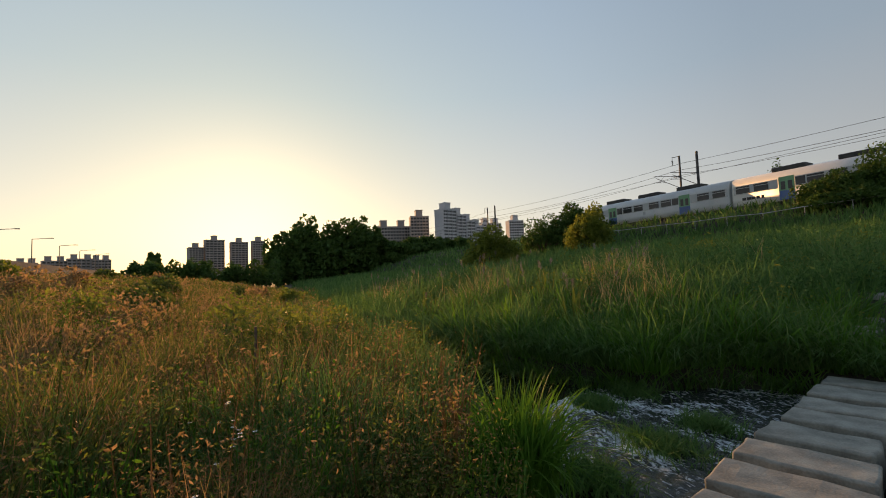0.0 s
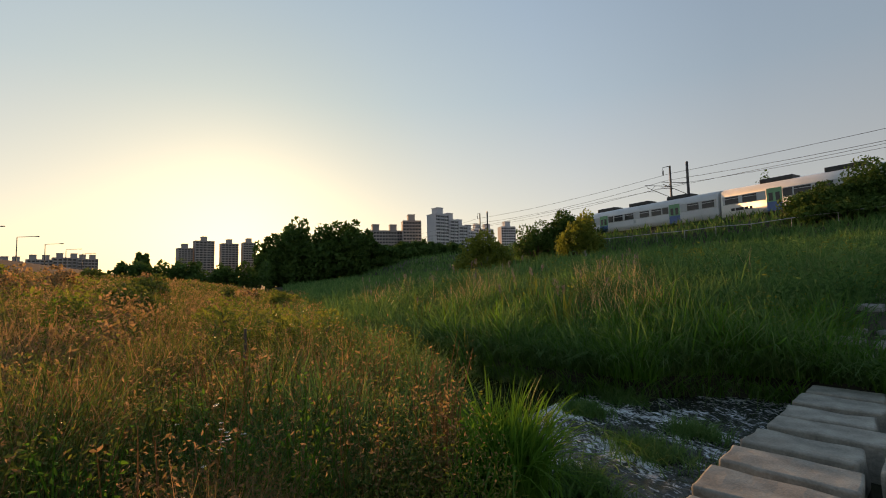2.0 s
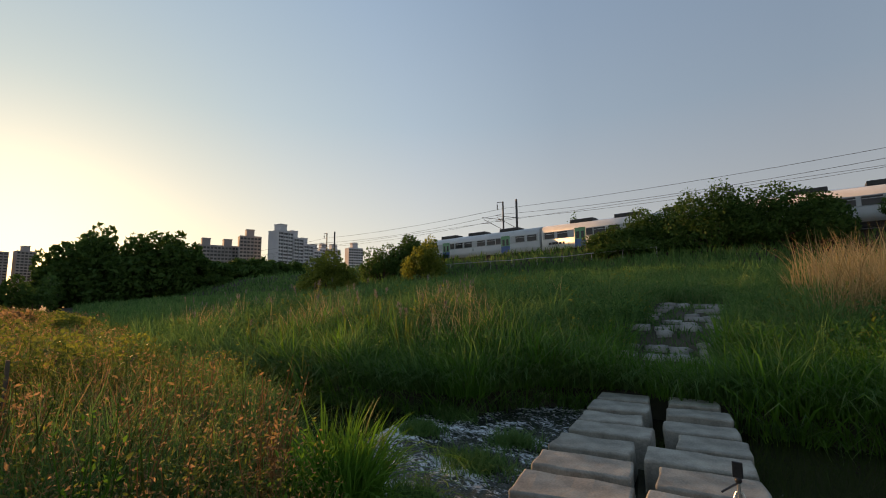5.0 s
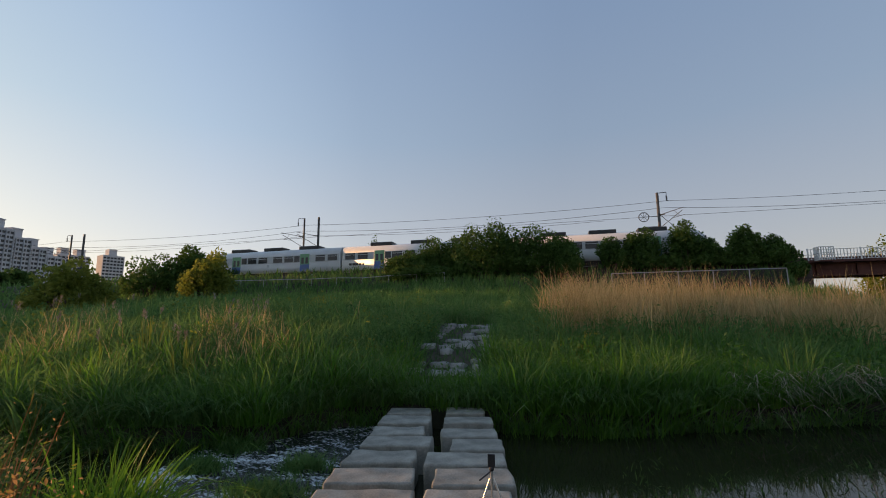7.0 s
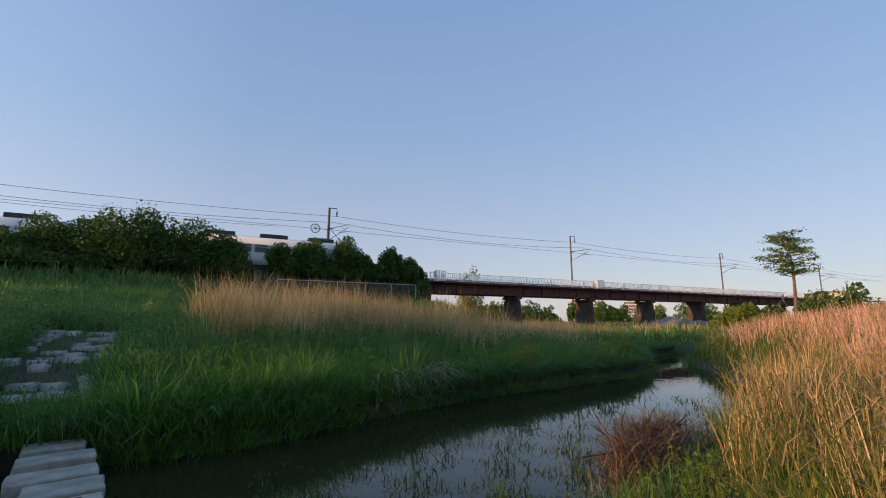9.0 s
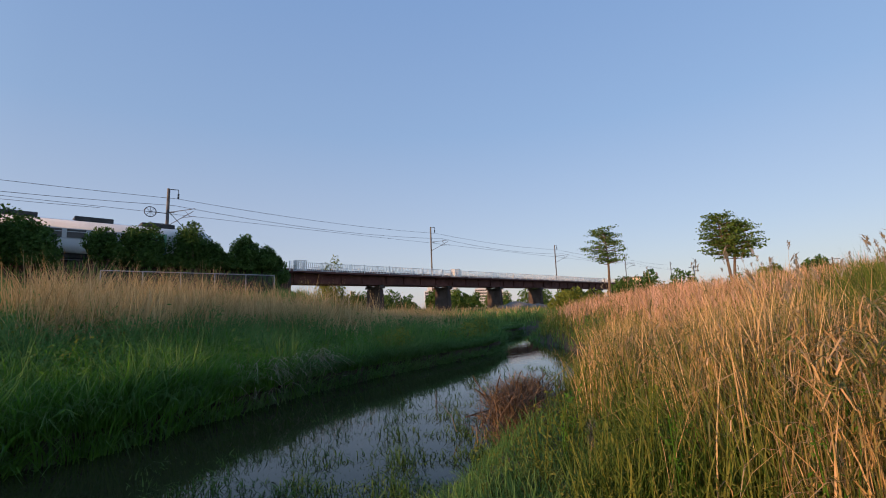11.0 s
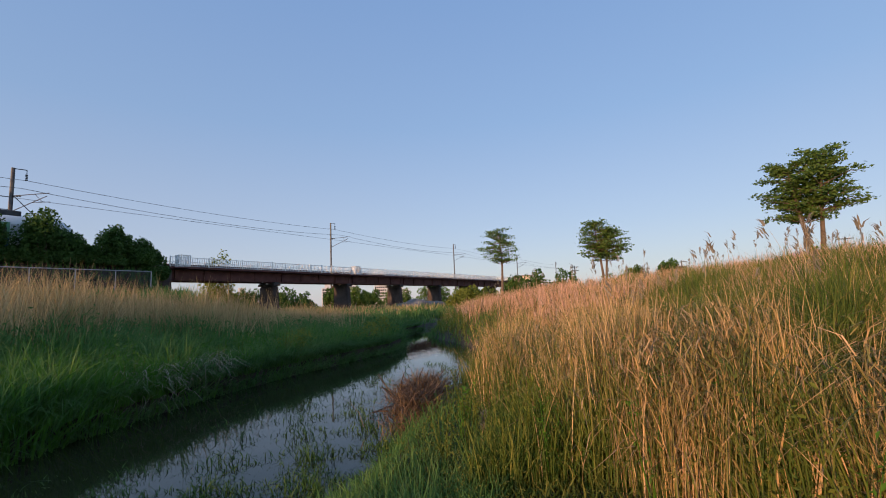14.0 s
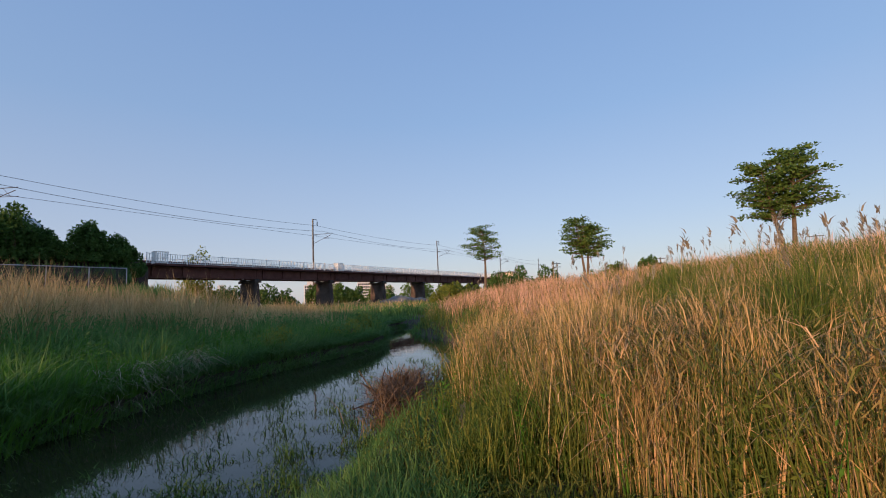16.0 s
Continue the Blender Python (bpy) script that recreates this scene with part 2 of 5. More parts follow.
def rod(bm, a, b, r0, r1=None, sides=6):
    a, b = Vector(a), Vector(b)
    r1 = r0 if r1 is None else r1
    q = (b - a).to_track_quat("Z", "Y")
    rings = []
    for p, r in ((a, r0), (b, r1)):
        rings.append([bm.verts.new(p + q @ Vector((r * math.cos(2 * math.pi * k / sides), r * math.sin(2 * math.pi * k / sides), 0))) for k in range(sides)])
    for k in range(sides):
        bm.faces.new((rings[0][k], rings[0][(k + 1) % sides], rings[1][(k + 1) % sides], rings[1][k]))
    bm.faces.new(rings[0][::-1])
    bm.faces.new(rings[1])
    return bm


def raw_mesh(name, verts, loops, sizes, material, smooth=False):
    me = bpy.data.meshes.new(name)
    me.vertices.add(len(verts))
    me.vertices.foreach_set("co", np.asarray(verts, np.float32).ravel())
    me.loops.add(len(loops))
    me.loops.foreach_set("vertex_index", np.asarray(loops, np.int32))
    me.polygons.add(len(sizes))
    me.polygons.foreach_set("loop_start", np.concatenate([[0], np.cumsum(sizes)[:-1]]).astype(np.int32))
    me.update(calc_edges=True)
    if smooth:
        me.polygons.foreach_set("use_smooth", np.ones(len(sizes), bool))
    me.materials.append(material)
    return me


def blade_mesh(name, P, H, W, lean, az, material, segs=2, droop=0.3, fat=0.8):
    """Tapered, bent blades rooted at P: heights, widths, lean as a share of the height, direction of the lean."""
    P = np.asarray(P, float)
    n = len(P)
    tw = rng.uniform(0, 2 * np.pi, n)
    d = np.stack([np.cos(az), np.sin(az), 0 * az], 1)
    sd = np.stack([np.cos(tw), np.sin(tw), 0 * tw], 1)
    V = []
    for k in range(segs + 1):
        t = k / segs
        c = P + d * (H * lean * t ** 1.8)[:, None]
        c[:, 2] += H * (t - droop * np.clip(lean, 0, 1.5) * t ** 3)
        if k == segs:
            V.append(c)
        else:
            w = W * (1 - (1 - fat) * 0.5 * (k == 0)) * (1 - 0.75 * t ** 2)
            V += [c - sd * w[:, None] / 2, c + sd * w[:, None] / 2]
    nv = len(V)
    V = np.stack(V, 1).reshape(-1, 3)
    pat, sizes = [], []
    for k in range(segs - 1):
        pat += [2 * k, 2 * k + 1, 2 * k + 3, 2 * k + 2]
        sizes.append(4)
    pat += [2 * segs - 2, 2 * segs - 1, 2 * segs]
    sizes.append(3)
    loops = (np.arange(n)[:, None] * nv + np.array(pat)[None]).ravel()
    return raw_mesh(name, V, loops, np.tile(sizes, n), material)


def leaf_mesh(name, C, size, material, flat=0.0, narrow=0.55):
    """Folded diamond leaves at the points C."""
    C = np.asarray(C, float)
    n = len(C)
    size = np.broadcast_to(size, (n,)) * rng.uniform(0.6, 1.3, n)
    a = rng.normal(size=(n, 3))
    a[:, 2] *= 1 - flat
    a /= np.linalg.norm(a, axis=1)[:, None]
    b = rng.normal(size=(n, 3))
    b[:, 2] *= 1 - flat
    b -= a * (a * b).sum(1)[:, None]
    b /= np.linalg.norm(b, axis=1)[:, None]
    u = np.cross(a, b)
    s = size[:, None]
    V = np.stack([C - a * s * 0.5, C + b * s * narrow * 0.5 + u * s * 0.1, C + a * s * 0.5, C - b * s * narrow * 0.5 + u * s * 0.1], 1).reshape(-1, 3)
    loops = (np.arange(n)[:, None] * 4 + np.array([0, 1, 2, 0, 2, 3])[None]).ravel()
    return raw_mesh(name, V, loops, np.full(2 * n, 3), material)


def ball(bm, c, r, sub=1, jit=0.0):
    v = bmesh.ops.create_icosphere(bm, subdivisions=sub, radius=1)["verts"]
    for k in v:
        j = 1 + jit * noise.noise(k.co * 1.7 + Vector(c))
        k.co = Vector(c) + Vector((k.co.x * r[0] * j, k.co.y * r[1] * j, k.co.z * r[2] * j))
    return v


def bear(az, dist):
    """A place at a heading (degrees, anticlockwise from +Y) and distance from the standpoint."""
    return 0.24 - math.sin(radians(az)) * dist, 0.3 + math.cos(radians(az)) * dist


# ---- ground ----
SX = np.array([-60, -30, -15, -8.2, -5.4, -4.1, -3.3, -2.3, 0, 1.3, 2.9, 5, 7.5, 9.6, 11.6, 13.7, 16, 17.5, 19, 20.5, 22, 26, 30])
NEAR = np.array([13, 8, 4.6, 4.2, 3.6, 3.0, 2.7, 2.6, 2.5, 2.6, 3.0, 3.8, 4.4, 4.95, 6.0, 6.9, 8.9, 10.6, 12.4, 13.7, 14.7, 17.0, 19])
FAR = np.array([13, 8, 4.6, 4.95, 5.45, 6.05, 7.55, 7.65, 7.75, 7.85, 8.6, 9.45, 10.1, 10.45, 10.8, 11.2, 12.4, 13.6, 14.8, 16.0, 16.9, 18.2, 19])
WATER = -0.33


def smooth(a, b, x):
    t = np.clip((x - a) / (b - a), 0, 1)
    return t * t * (3 - 2 * t)


def height(x, y):
    x, y = np.asarray(x, float), np.asarray(y, float)
    nn, ff = np.interp(x, SX, NEAR), np.interp(x, SX, FAR)
    s = y - ff
    left = np.interp(s, [0, 0.4, 1.5, 4, 8, 16, 25, 32], [-0.4, -0.1, 0.15, 0.7, 1.15, 1.9, 2.7, 3.2])
    right = np.interp(s, [0, 0.4, 1.5, 6, 30], [-0.4, -0.05, 0.1, 0.35, 0.7])
    k = smooth(4, 15, x)
    far = left * (1 - k) + right * k
    ramp = np.interp(y, [30, 36, 41, 45.6, 51.5, 56, 66], [0, 3.2, 4.7, 6.7, 6.7, 5, 0.8])
    low = np.interp(y, [30, 36, 42.6, 46.2, 51.5, 56, 66], [0, 2.4, 3.3, 6.6, 6.7, 5, 0.8])
    ramp = ramp + (low - ramp) * smooth(-4, 4, x)
    far = np.where(y > 52, np.where(x < 22.5, ramp, np.minimum(far, 1.0)), np.maximum(far, ramp * (1 - smooth(19.5, 24, x))))
    far = np.where(y > 60, np.minimum(far, np.maximum(ramp, 0.8)), far)
    s = nn - y
    a = np.interp(s, [0, 0.5, 3, 6, 12, 25, 40], [-0.4, 0, 0.04, 0.45, 1.5, 2.1, 2.3])
    b = np.interp(s, [0, 0.5, 2, 5, 9, 13, 20], [-0.4, 0.0, 0.2, 0.55, 0.9, 1.45, 1.9])
    c = np.interp(s, [0, 0.5, 2.5, 4.2, 8, 14, 20], [-0.4, 0.0, 0.6, 0.95, 1.3, 1.7, 2.0])
    b = b + (c - b) * smooth(7, 14, x)
    k = smooth(0.5, 4.0, x)
    near = a * (1 - k) + b * k
    bed = -0.4 - 0.35 * np.minimum(np.minimum(y - nn, ff - y), 1.2)
    z = np.where(y > ff, far, np.where(y < nn, near, bed))
    r = np.hypot(x, y)
    bumps = 0.06 * np.sin(x * 1.3 + 0.7 * y) * np.sin(0.9 * y - 0.4 * x) + 0.03 * np.sin(3.1 * x + y) * np.sin(2.7 * y)
    far_lump = 0.25 * np.sin(x * 0.21) * np.sin(y * 0.27 + 1)
    out = np.minimum(y - ff, 40) * (y > ff) + np.minimum(nn - y, 40) * (y < nn)
    z = z + bumps * np.clip(out / 1.5, 0, 1) + far_lump * np.clip((out - 4) / 15, 0, 1) * (np.abs(y - 48) > 6)
    return z * (1 - smooth(150, 400, r)) + 0.6 * smooth(150, 400, r)


n_g = 340
u = np.linspace(-1, 1, n_g)
gx = 2 + 6 * np.sinh(6.73 * u)
gy = 6 + 6 * np.sinh(6.73 * u)
X, Y = np.meshgrid(gx, gy)
Z = height(X, Y)
idx = np.arange(n_g * n_g).reshape(n_g, n_g)
quads = np.stack([idx[:-1, :-1], idx[:-1, 1:], idx[1:, 1:], idx[1:, :-1]], -1).reshape(-1, 4)
ground = link("ground", raw_mesh("ground", np.stack([X, Y, Z], -1).reshape(-1, 3), quads.ravel(), np.full(len(quads), 4), M_SOIL, True))
tagged(ground, "dark earth of the stream banks and the rail embankment", "ground", kind="structure")

bm = bmesh.new()
bmesh.ops.create_grid(bm, x_segments=1, y_segments=1, size=1)
for v in bm.verts:
    v.co = Vector((-10 + v.co.x * 42, 9.5 + v.co.y * 9, WATER))
water = part("water", bm, M_WATER)
tagged(water, "still dark stream water mirroring the sky", "water", kind="structure")

# quick water below the stones
nx, ny = 130, 200
fx, fy = np.meshgrid(np.linspace(-4.6, -1.9, nx), np.linspace(3.2, 7.6, ny))
fx = fx + (fy - 5.4) * -0.18
edge = np.clip(np.minimum(np.minimum(fx - fx.min(), fx.max() - fx), np.minimum(fy - fy.min(), fy.max() - fy)) / 0.5, 0, 1)
fz = WATER + 0.015 + edge * (0.015 + 0.014 * np.sin(fx * 7 + fy * 5 + np.sin(fy * 9)) * np.sin(fy * 6 - fx * 3) + 0.012 * np.sin(fx * 23 + 3 * np.sin(fy * 7)) * np.sin(fy * 19 + 2 * np.sin(fx * 11)))
idx = np.arange(nx * ny).reshape(ny, nx)
quads = np.stack([idx[:-1, :-1], idx[:-1, 1:], idx[1:, 1:], idx[1:, :-1]], -1).reshape(-1, 4)
rapids = link("rapids", raw_mesh("rapids", np.stack([fx, fy, fz], -1).reshape(-1, 3), quads.ravel(), np.full(len(quads), 4), M_FOAM, True))
tagged(rapids, "shallow white rapids spilling past the stepping stones", "water", kind="structure")

# ---- stepping stones ----


def slab_mesh(name, w, d, h, seed):
    bm = bmesh.new()
    box(bm, -w / 2, -d / 2, -h, w / 2, d / 2, 0)
    bmesh.ops.subdivide_edges(bm, edges=bm.edges[:], cuts=5, use_grid_fill=True)
    for v in bm.verts:
        q = v.co * 3.0 + Vector((seed * 7.1, seed * 3.3, 0))
        v.co += Vector((noise.noise(q), noise.noise(q + Vector((9, 0, 0))), 0.5 * noise.noise(q + Vector((0, 9, 0))))) * 0.03
    sharp = [e for e in bm.edges if len(e.link_faces) == 2 and e.calc_face_angle() > 1.0]
    bmesh.ops.bevel(bm, geom=sharp, offset=0.022, segments=2, affect="EDGES", profile=0.5)
    for f in bm.faces:
        f.smooth = f.calc_area() < 0.004
    me = bpy.data.meshes.new(name)
    bm.to_mesh(me)
    bm.free()
    me.materials.append(M_STONE)
    return me


# x of the left and right end, y of the back left corner
LEFT = ((-2.50, -1.80, 7.51), (-2.42, -1.66, 6.97), (-2.28, -1.55, 6.29), (-2.15, -1.30, 5.74), (-2.08, -1.31, 5.12), (-1.95, -1.12, 4.47), (-1.82, -0.95, 3.90), (-1.66, -0.8, 3.33), (-1.5, -0.66, 2.76))
RIGHT = ((-1.55, -0.94, 7.70), (-1.43, -0.71, 7.05), (-1.30, -0.55, 6.37), (-1.03, -0.40, 5.82), (-1.18, -0.30, 5.23), (-0.93, -0.18, 4.69), (-0.86, -0.11, 4.10), (-0.7, 0.05, 3.52), (-0.55, 0.2, 2.95))
turn = radians(12)
for k, (x0, x1, yb) in enumerate(LEFT + RIGHT):
    w, d = (x1 - x0) / math.cos(turn), 0.455 + 0.03 * math.sin(k * 2.3)
    centre = Vector((x0, yb, rng.uniform(-0.02, 0.015))) + Matrix.Rotation(turn, 3, "Z") @ Vector((w / 2, -d / 2, 0))
    ob = link("stepping_stone", slab_mesh("stepping_stone", w, d, 0.42, k), None, "", Matrix.Translation(centre) @ Matrix.Rotation(turn + rng.uniform(-0.03, 0.03), 4, "Z") @ Matrix.Rotation(rng.uniform(-0.02, 0.02), 4, "X"))
    tagged(ob, "worn grey granite block of a stepping-stone crossing", "stepping stone", "stepping stones")


def shared(name, bm, material):
    me = bpy.data.meshes.new(name)
    bm.to_mesh(me)
    bm.free()
    me.materials.append(material)
    return me


# ---- railway bridge ----
DECK, RAIL, TRACK_Y = 6.35, 6.78, 48.4
bridge = tagged(new("railway_bridge"), "rusty red-brown steel girder railway bridge on concrete piers", "bridge")
bridge.location = (22.5, TRACK_Y, 0)
SPAN, PIER_X = 12.9, [13.15 + 12.9 * k for k in range(8)]
x_end = PIER_X[-1] + 6
edges_x = [0.0] + PIER_X + [x_end]
for a, b in zip(edges_x[:-1], edges_x[1:]):
    for side in (-1, 1):
        bm = bmesh.new()
        yy = side * 1.3
        box(bm, a + 0.04, yy - 0.03, 5.08, b - 0.04, yy + 0.03, 6.12)
        box(bm, a + 0.04, yy - 0.24, 5.0, b - 0.04, yy + 0.24, 5.08)
        box(bm, a + 0.04, yy - 0.24, 6.12, b - 0.04, yy + 0.24, 6.18)
        k = a + 0.8
        while k < b - 0.3:
            box(bm, k, yy + side * 0.03, 5.08, k + 0.05, yy + side * 0.2, 6.12)
            k += 3.1
        part("girder", bm, M_STEEL, bridge)
    bm = bmesh.new()
    box(bm, a + 0.03, -2.15, 6.19, b - 0.03, 2.15, 6.35)
    part("deck", bm, M_STEEL, bridge)
for px in PIER_X:
    bm = bmesh.new()
    w0, w1 = 0.4, 0.5
    vs = [[bm.verts.new((px + sx * w, sy * (1.4 if w == w0 else 1.55), z)) for sx, sy in ((-1, -1), (1, -1), (1, 1), (-1, 1))] for w, z in ((w1, -0.4), (w0, 4.55))]
    bm.faces.new(vs[0][::-1])
    bm.faces.new(vs[1])
    for k in range(4):
        bm.faces.new((vs[0][k], vs[0][(k + 1) % 4], vs[1][(k + 1) % 4], vs[1][k]))
    bmesh.ops.bevel(bm, geom=bm.edges[:], offset=0.12, segments=2, affect="EDGES")
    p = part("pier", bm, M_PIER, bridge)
    bm = bmesh.new()
    box(bm, px - 0.5, -1.6, 4.553, px + 0.5, 1.6, 4.85, 0.05)
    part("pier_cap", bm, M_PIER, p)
    for side in (-1.3, 1.3):
        bm = bmesh.new()
        box(bm, px - 0.35, side - 0.25, 4.853, px + 0.35, side + 0.25, 4.998, 0.02)
        part("bearing", bm, M_DARK, p)
bm = bmesh.new()
box(bm, -2.2, -2.6, 1.0, -0.05, 2.6, 5.95, 0.06)
box(bm, -2.2, -3.4, 1.0, -1.2, -2.6, 6.3, 0.06)
part("abutment", bm, M_PIER, bridge, "dark brown concrete abutment")

# railing: posts, long bars, pickets
POST = shared("post", box(bmesh.new(), -0.04, -0.05, 0, 0.04, 0.05, 1.1), M_RAILING)
PICKET = shared("picket", box(bmesh.new(), -0.02, -0.03, 0.12, 0.02, 0.03, 0.98), M_RAILING)
for side in (-2.1, 2.1):
    for z0, z1 in ((0.98, 1.03), (0.08, 0.12)):
        bm = bmesh.new()
        box(bm, 0, side - 0.025, DECK + z0, x_end, side + 0.025, DECK + z1)
        part("handrail", bm, M_RAILING, bridge)
    for k in range(int(x_end / 2)):
        link("post", POST, bridge, "", Matrix.Translation((k * 2, side, DECK + 0.003)))
rest = bmesh.new()
for side in (-2.1, 2.1):
    for k in range(int(x_end / 0.25)):
        if k % 8 == 0:
            continue
        if side < 0 and k < 300:
            link("picket", PICKET, bridge, "", Matrix.Translation((k * 0.25, side, DECK + 0.003)))
        else:
            x = k * 0.25
            vs = [rest.verts.new((x + dx, side, DECK + z)) for dx, z in ((-0.02, 0.12), (0.02, 0.12), (0.02, 0.98), (-0.02, 0.98))]
            vt = [rest.verts.new((v.co.x, side + 0.03, v.co.z)) for v in vs]
            for a in range(4):
                rest.faces.new((vs[a], vs[(a + 1) % 4], vt[(a + 1) % 4], vt[a]))
            rest.faces.new(vs)
            rest.faces.new(vt[::-1])
tagged(part("pickets", rest, M_RAILING, bridge), kind="stuff")
# small refuge bays standing out from the walkway
for x0 in (0.4, 25.8):
    bm = bmesh.new()
    box(bm, x0, -3.0, DECK - 0.16, x0 + 1.2, -2.16, DECK - 0.05)
    bay = part("refuge_bay", bm, M_STEEL, bridge, "small refuge platform with white railing")
    for z in (0.1, 0.55, 1.1):
        bm = bmesh.new()
        box(bm, x0, -3.0, DECK + z, x0 + 1.2, -2.94, DECK + z + 0.06)
        box(bm, x0, -2.94, DECK + z, x0 + 0.05, -2.16, DECK + z + 0.06)
        box(bm, x0 + 1.15, -2.94, DECK + z, x0 + 1.2, -2.16, DECK + z + 0.06)
        part("bay_rail", bm, M_RAILING, bay)
    for k in range(7):
        bm = bmesh.new()
        xx = x0 + 0.04 + k * 0.186
        box(bm, xx - 0.03, -2.99, DECK - 0.05, xx + 0.03, -2.93, DECK + 1.15)
        part("bay_picket", bm, M_RAILING, bay)
    for k in range(5):
        bm = bmesh.new()
        yy = -2.85 + k * 0.15
        box(bm, x0, yy, DECK - 0.05, x0 + 0.05, yy + 0.06, DECK + 1.15)
        part("bay_picket", bm, M_RAILING, bay)
for side in (-0.55, 0.55):
    bm = bmesh.new()
    box(bm, -140, side * 1.3 - 0.04, 6.6, x_end + 60, side * 1.3 + 0.04, RAIL)
    r = part("rail", bm, M_STEEL)
    r.location = (22.5, TRACK_Y, 0)
    tagged(r, "long brown steel running rail", "rail", "running rails")
bm = bmesh.new()
vs = []
for x in (-150, 20.2):
    vs.append([bm.verts.new((x, TRACK_Y + dy, z)) for dy, z in ((-2.6, 6.5), (-1.6, 6.68), (1.6, 6.68), (2.6, 6.5))])
for k in range(3):
    bm.faces.new((vs[0][k], vs[1][k], vs[1][k + 1], vs[0][k + 1]))
tagged(part("ballast", bm, M_GRAVEL), "grey ballast bed under the rails", "ballast", kind="structure")

# ---- train ----
CAR_L = 19.3


def car_shell(length, nose):
    """Body with a rounded roof; nose: the sloped cab end at +x."""
    bm = bmesh.new()
    prof = [(-1.45, 0.45), (-1.47, 1.1), (-1.45, 2.5), (-1.34, 2.95), (-1.05, 3.22), (-0.5, 3.36), (0, 3.4)]
    prof = prof + [(-y, z) for y, z in prof[-2::-1]]
    stations = [0.0, length] if not nose else [0.0, length - 1.5, length - 0.9, length - 0.35, length]
    rings = []
    for s in stations:
        ring = []
        for y, z in prof:
            x = s
            yy = y
            if nose and s > length - 1.6:
                f = (s - (length - 1.5)) / 1.5
                yy = y * (1 - 0.16 * f * f)
                zz = z - max(0, z - 2.0) * 0.32 * f * f
                x = s - (0.55 * f * max(0, (z - 1.4) / 2.0))
            else:
                zz = z
            ring.append(bm.verts.new((x, yy, zz)))
        rings.append(ring)
    for a, b in zip(rings[:-1], rings[1:]):
        for k in range(len(prof) - 1):
            f = bm.faces.new((a[k], b[k], b[k + 1], a[k + 1]))
            f.smooth = True
        bm.faces.new((a[0], a[-1], b[-1], b[0]))
    bm.faces.new(rings[0])
    bm.faces.new(rings[-1][::-1])
    bmesh.ops.recalc_face_normals(bm, faces=bm.faces[:])
    return bm


WIN = shared("window", box(bmesh.new(), -0.62, -0.012, -0.36, 0.62, 0.012, 0.36, 0.01), M_GLASS)
WIN_S = shared("window", box(bmesh.new(), -0.36, -0.012, -0.36, 0.36, 0.012, 0.36, 0.01), M_GLASS)
bar_bm = box(bmesh.new(), -0.62, -0.02, 0.14, 0.62, 0.02, 0.19)
WBAR = shared("window_bar", bar_bm, M_CARGREY)
wheel_bm = bmesh.new()
rod(wheel_bm, (0, -0.07, 0), (0, 0.07, 0), 0.42, sides=16)
rod(wheel_bm, (0, -0.1, 0), (0, 0.1, 0), 0.12, sides=10)
WHEEL = shared("wheel", wheel_bm, M_DARK)


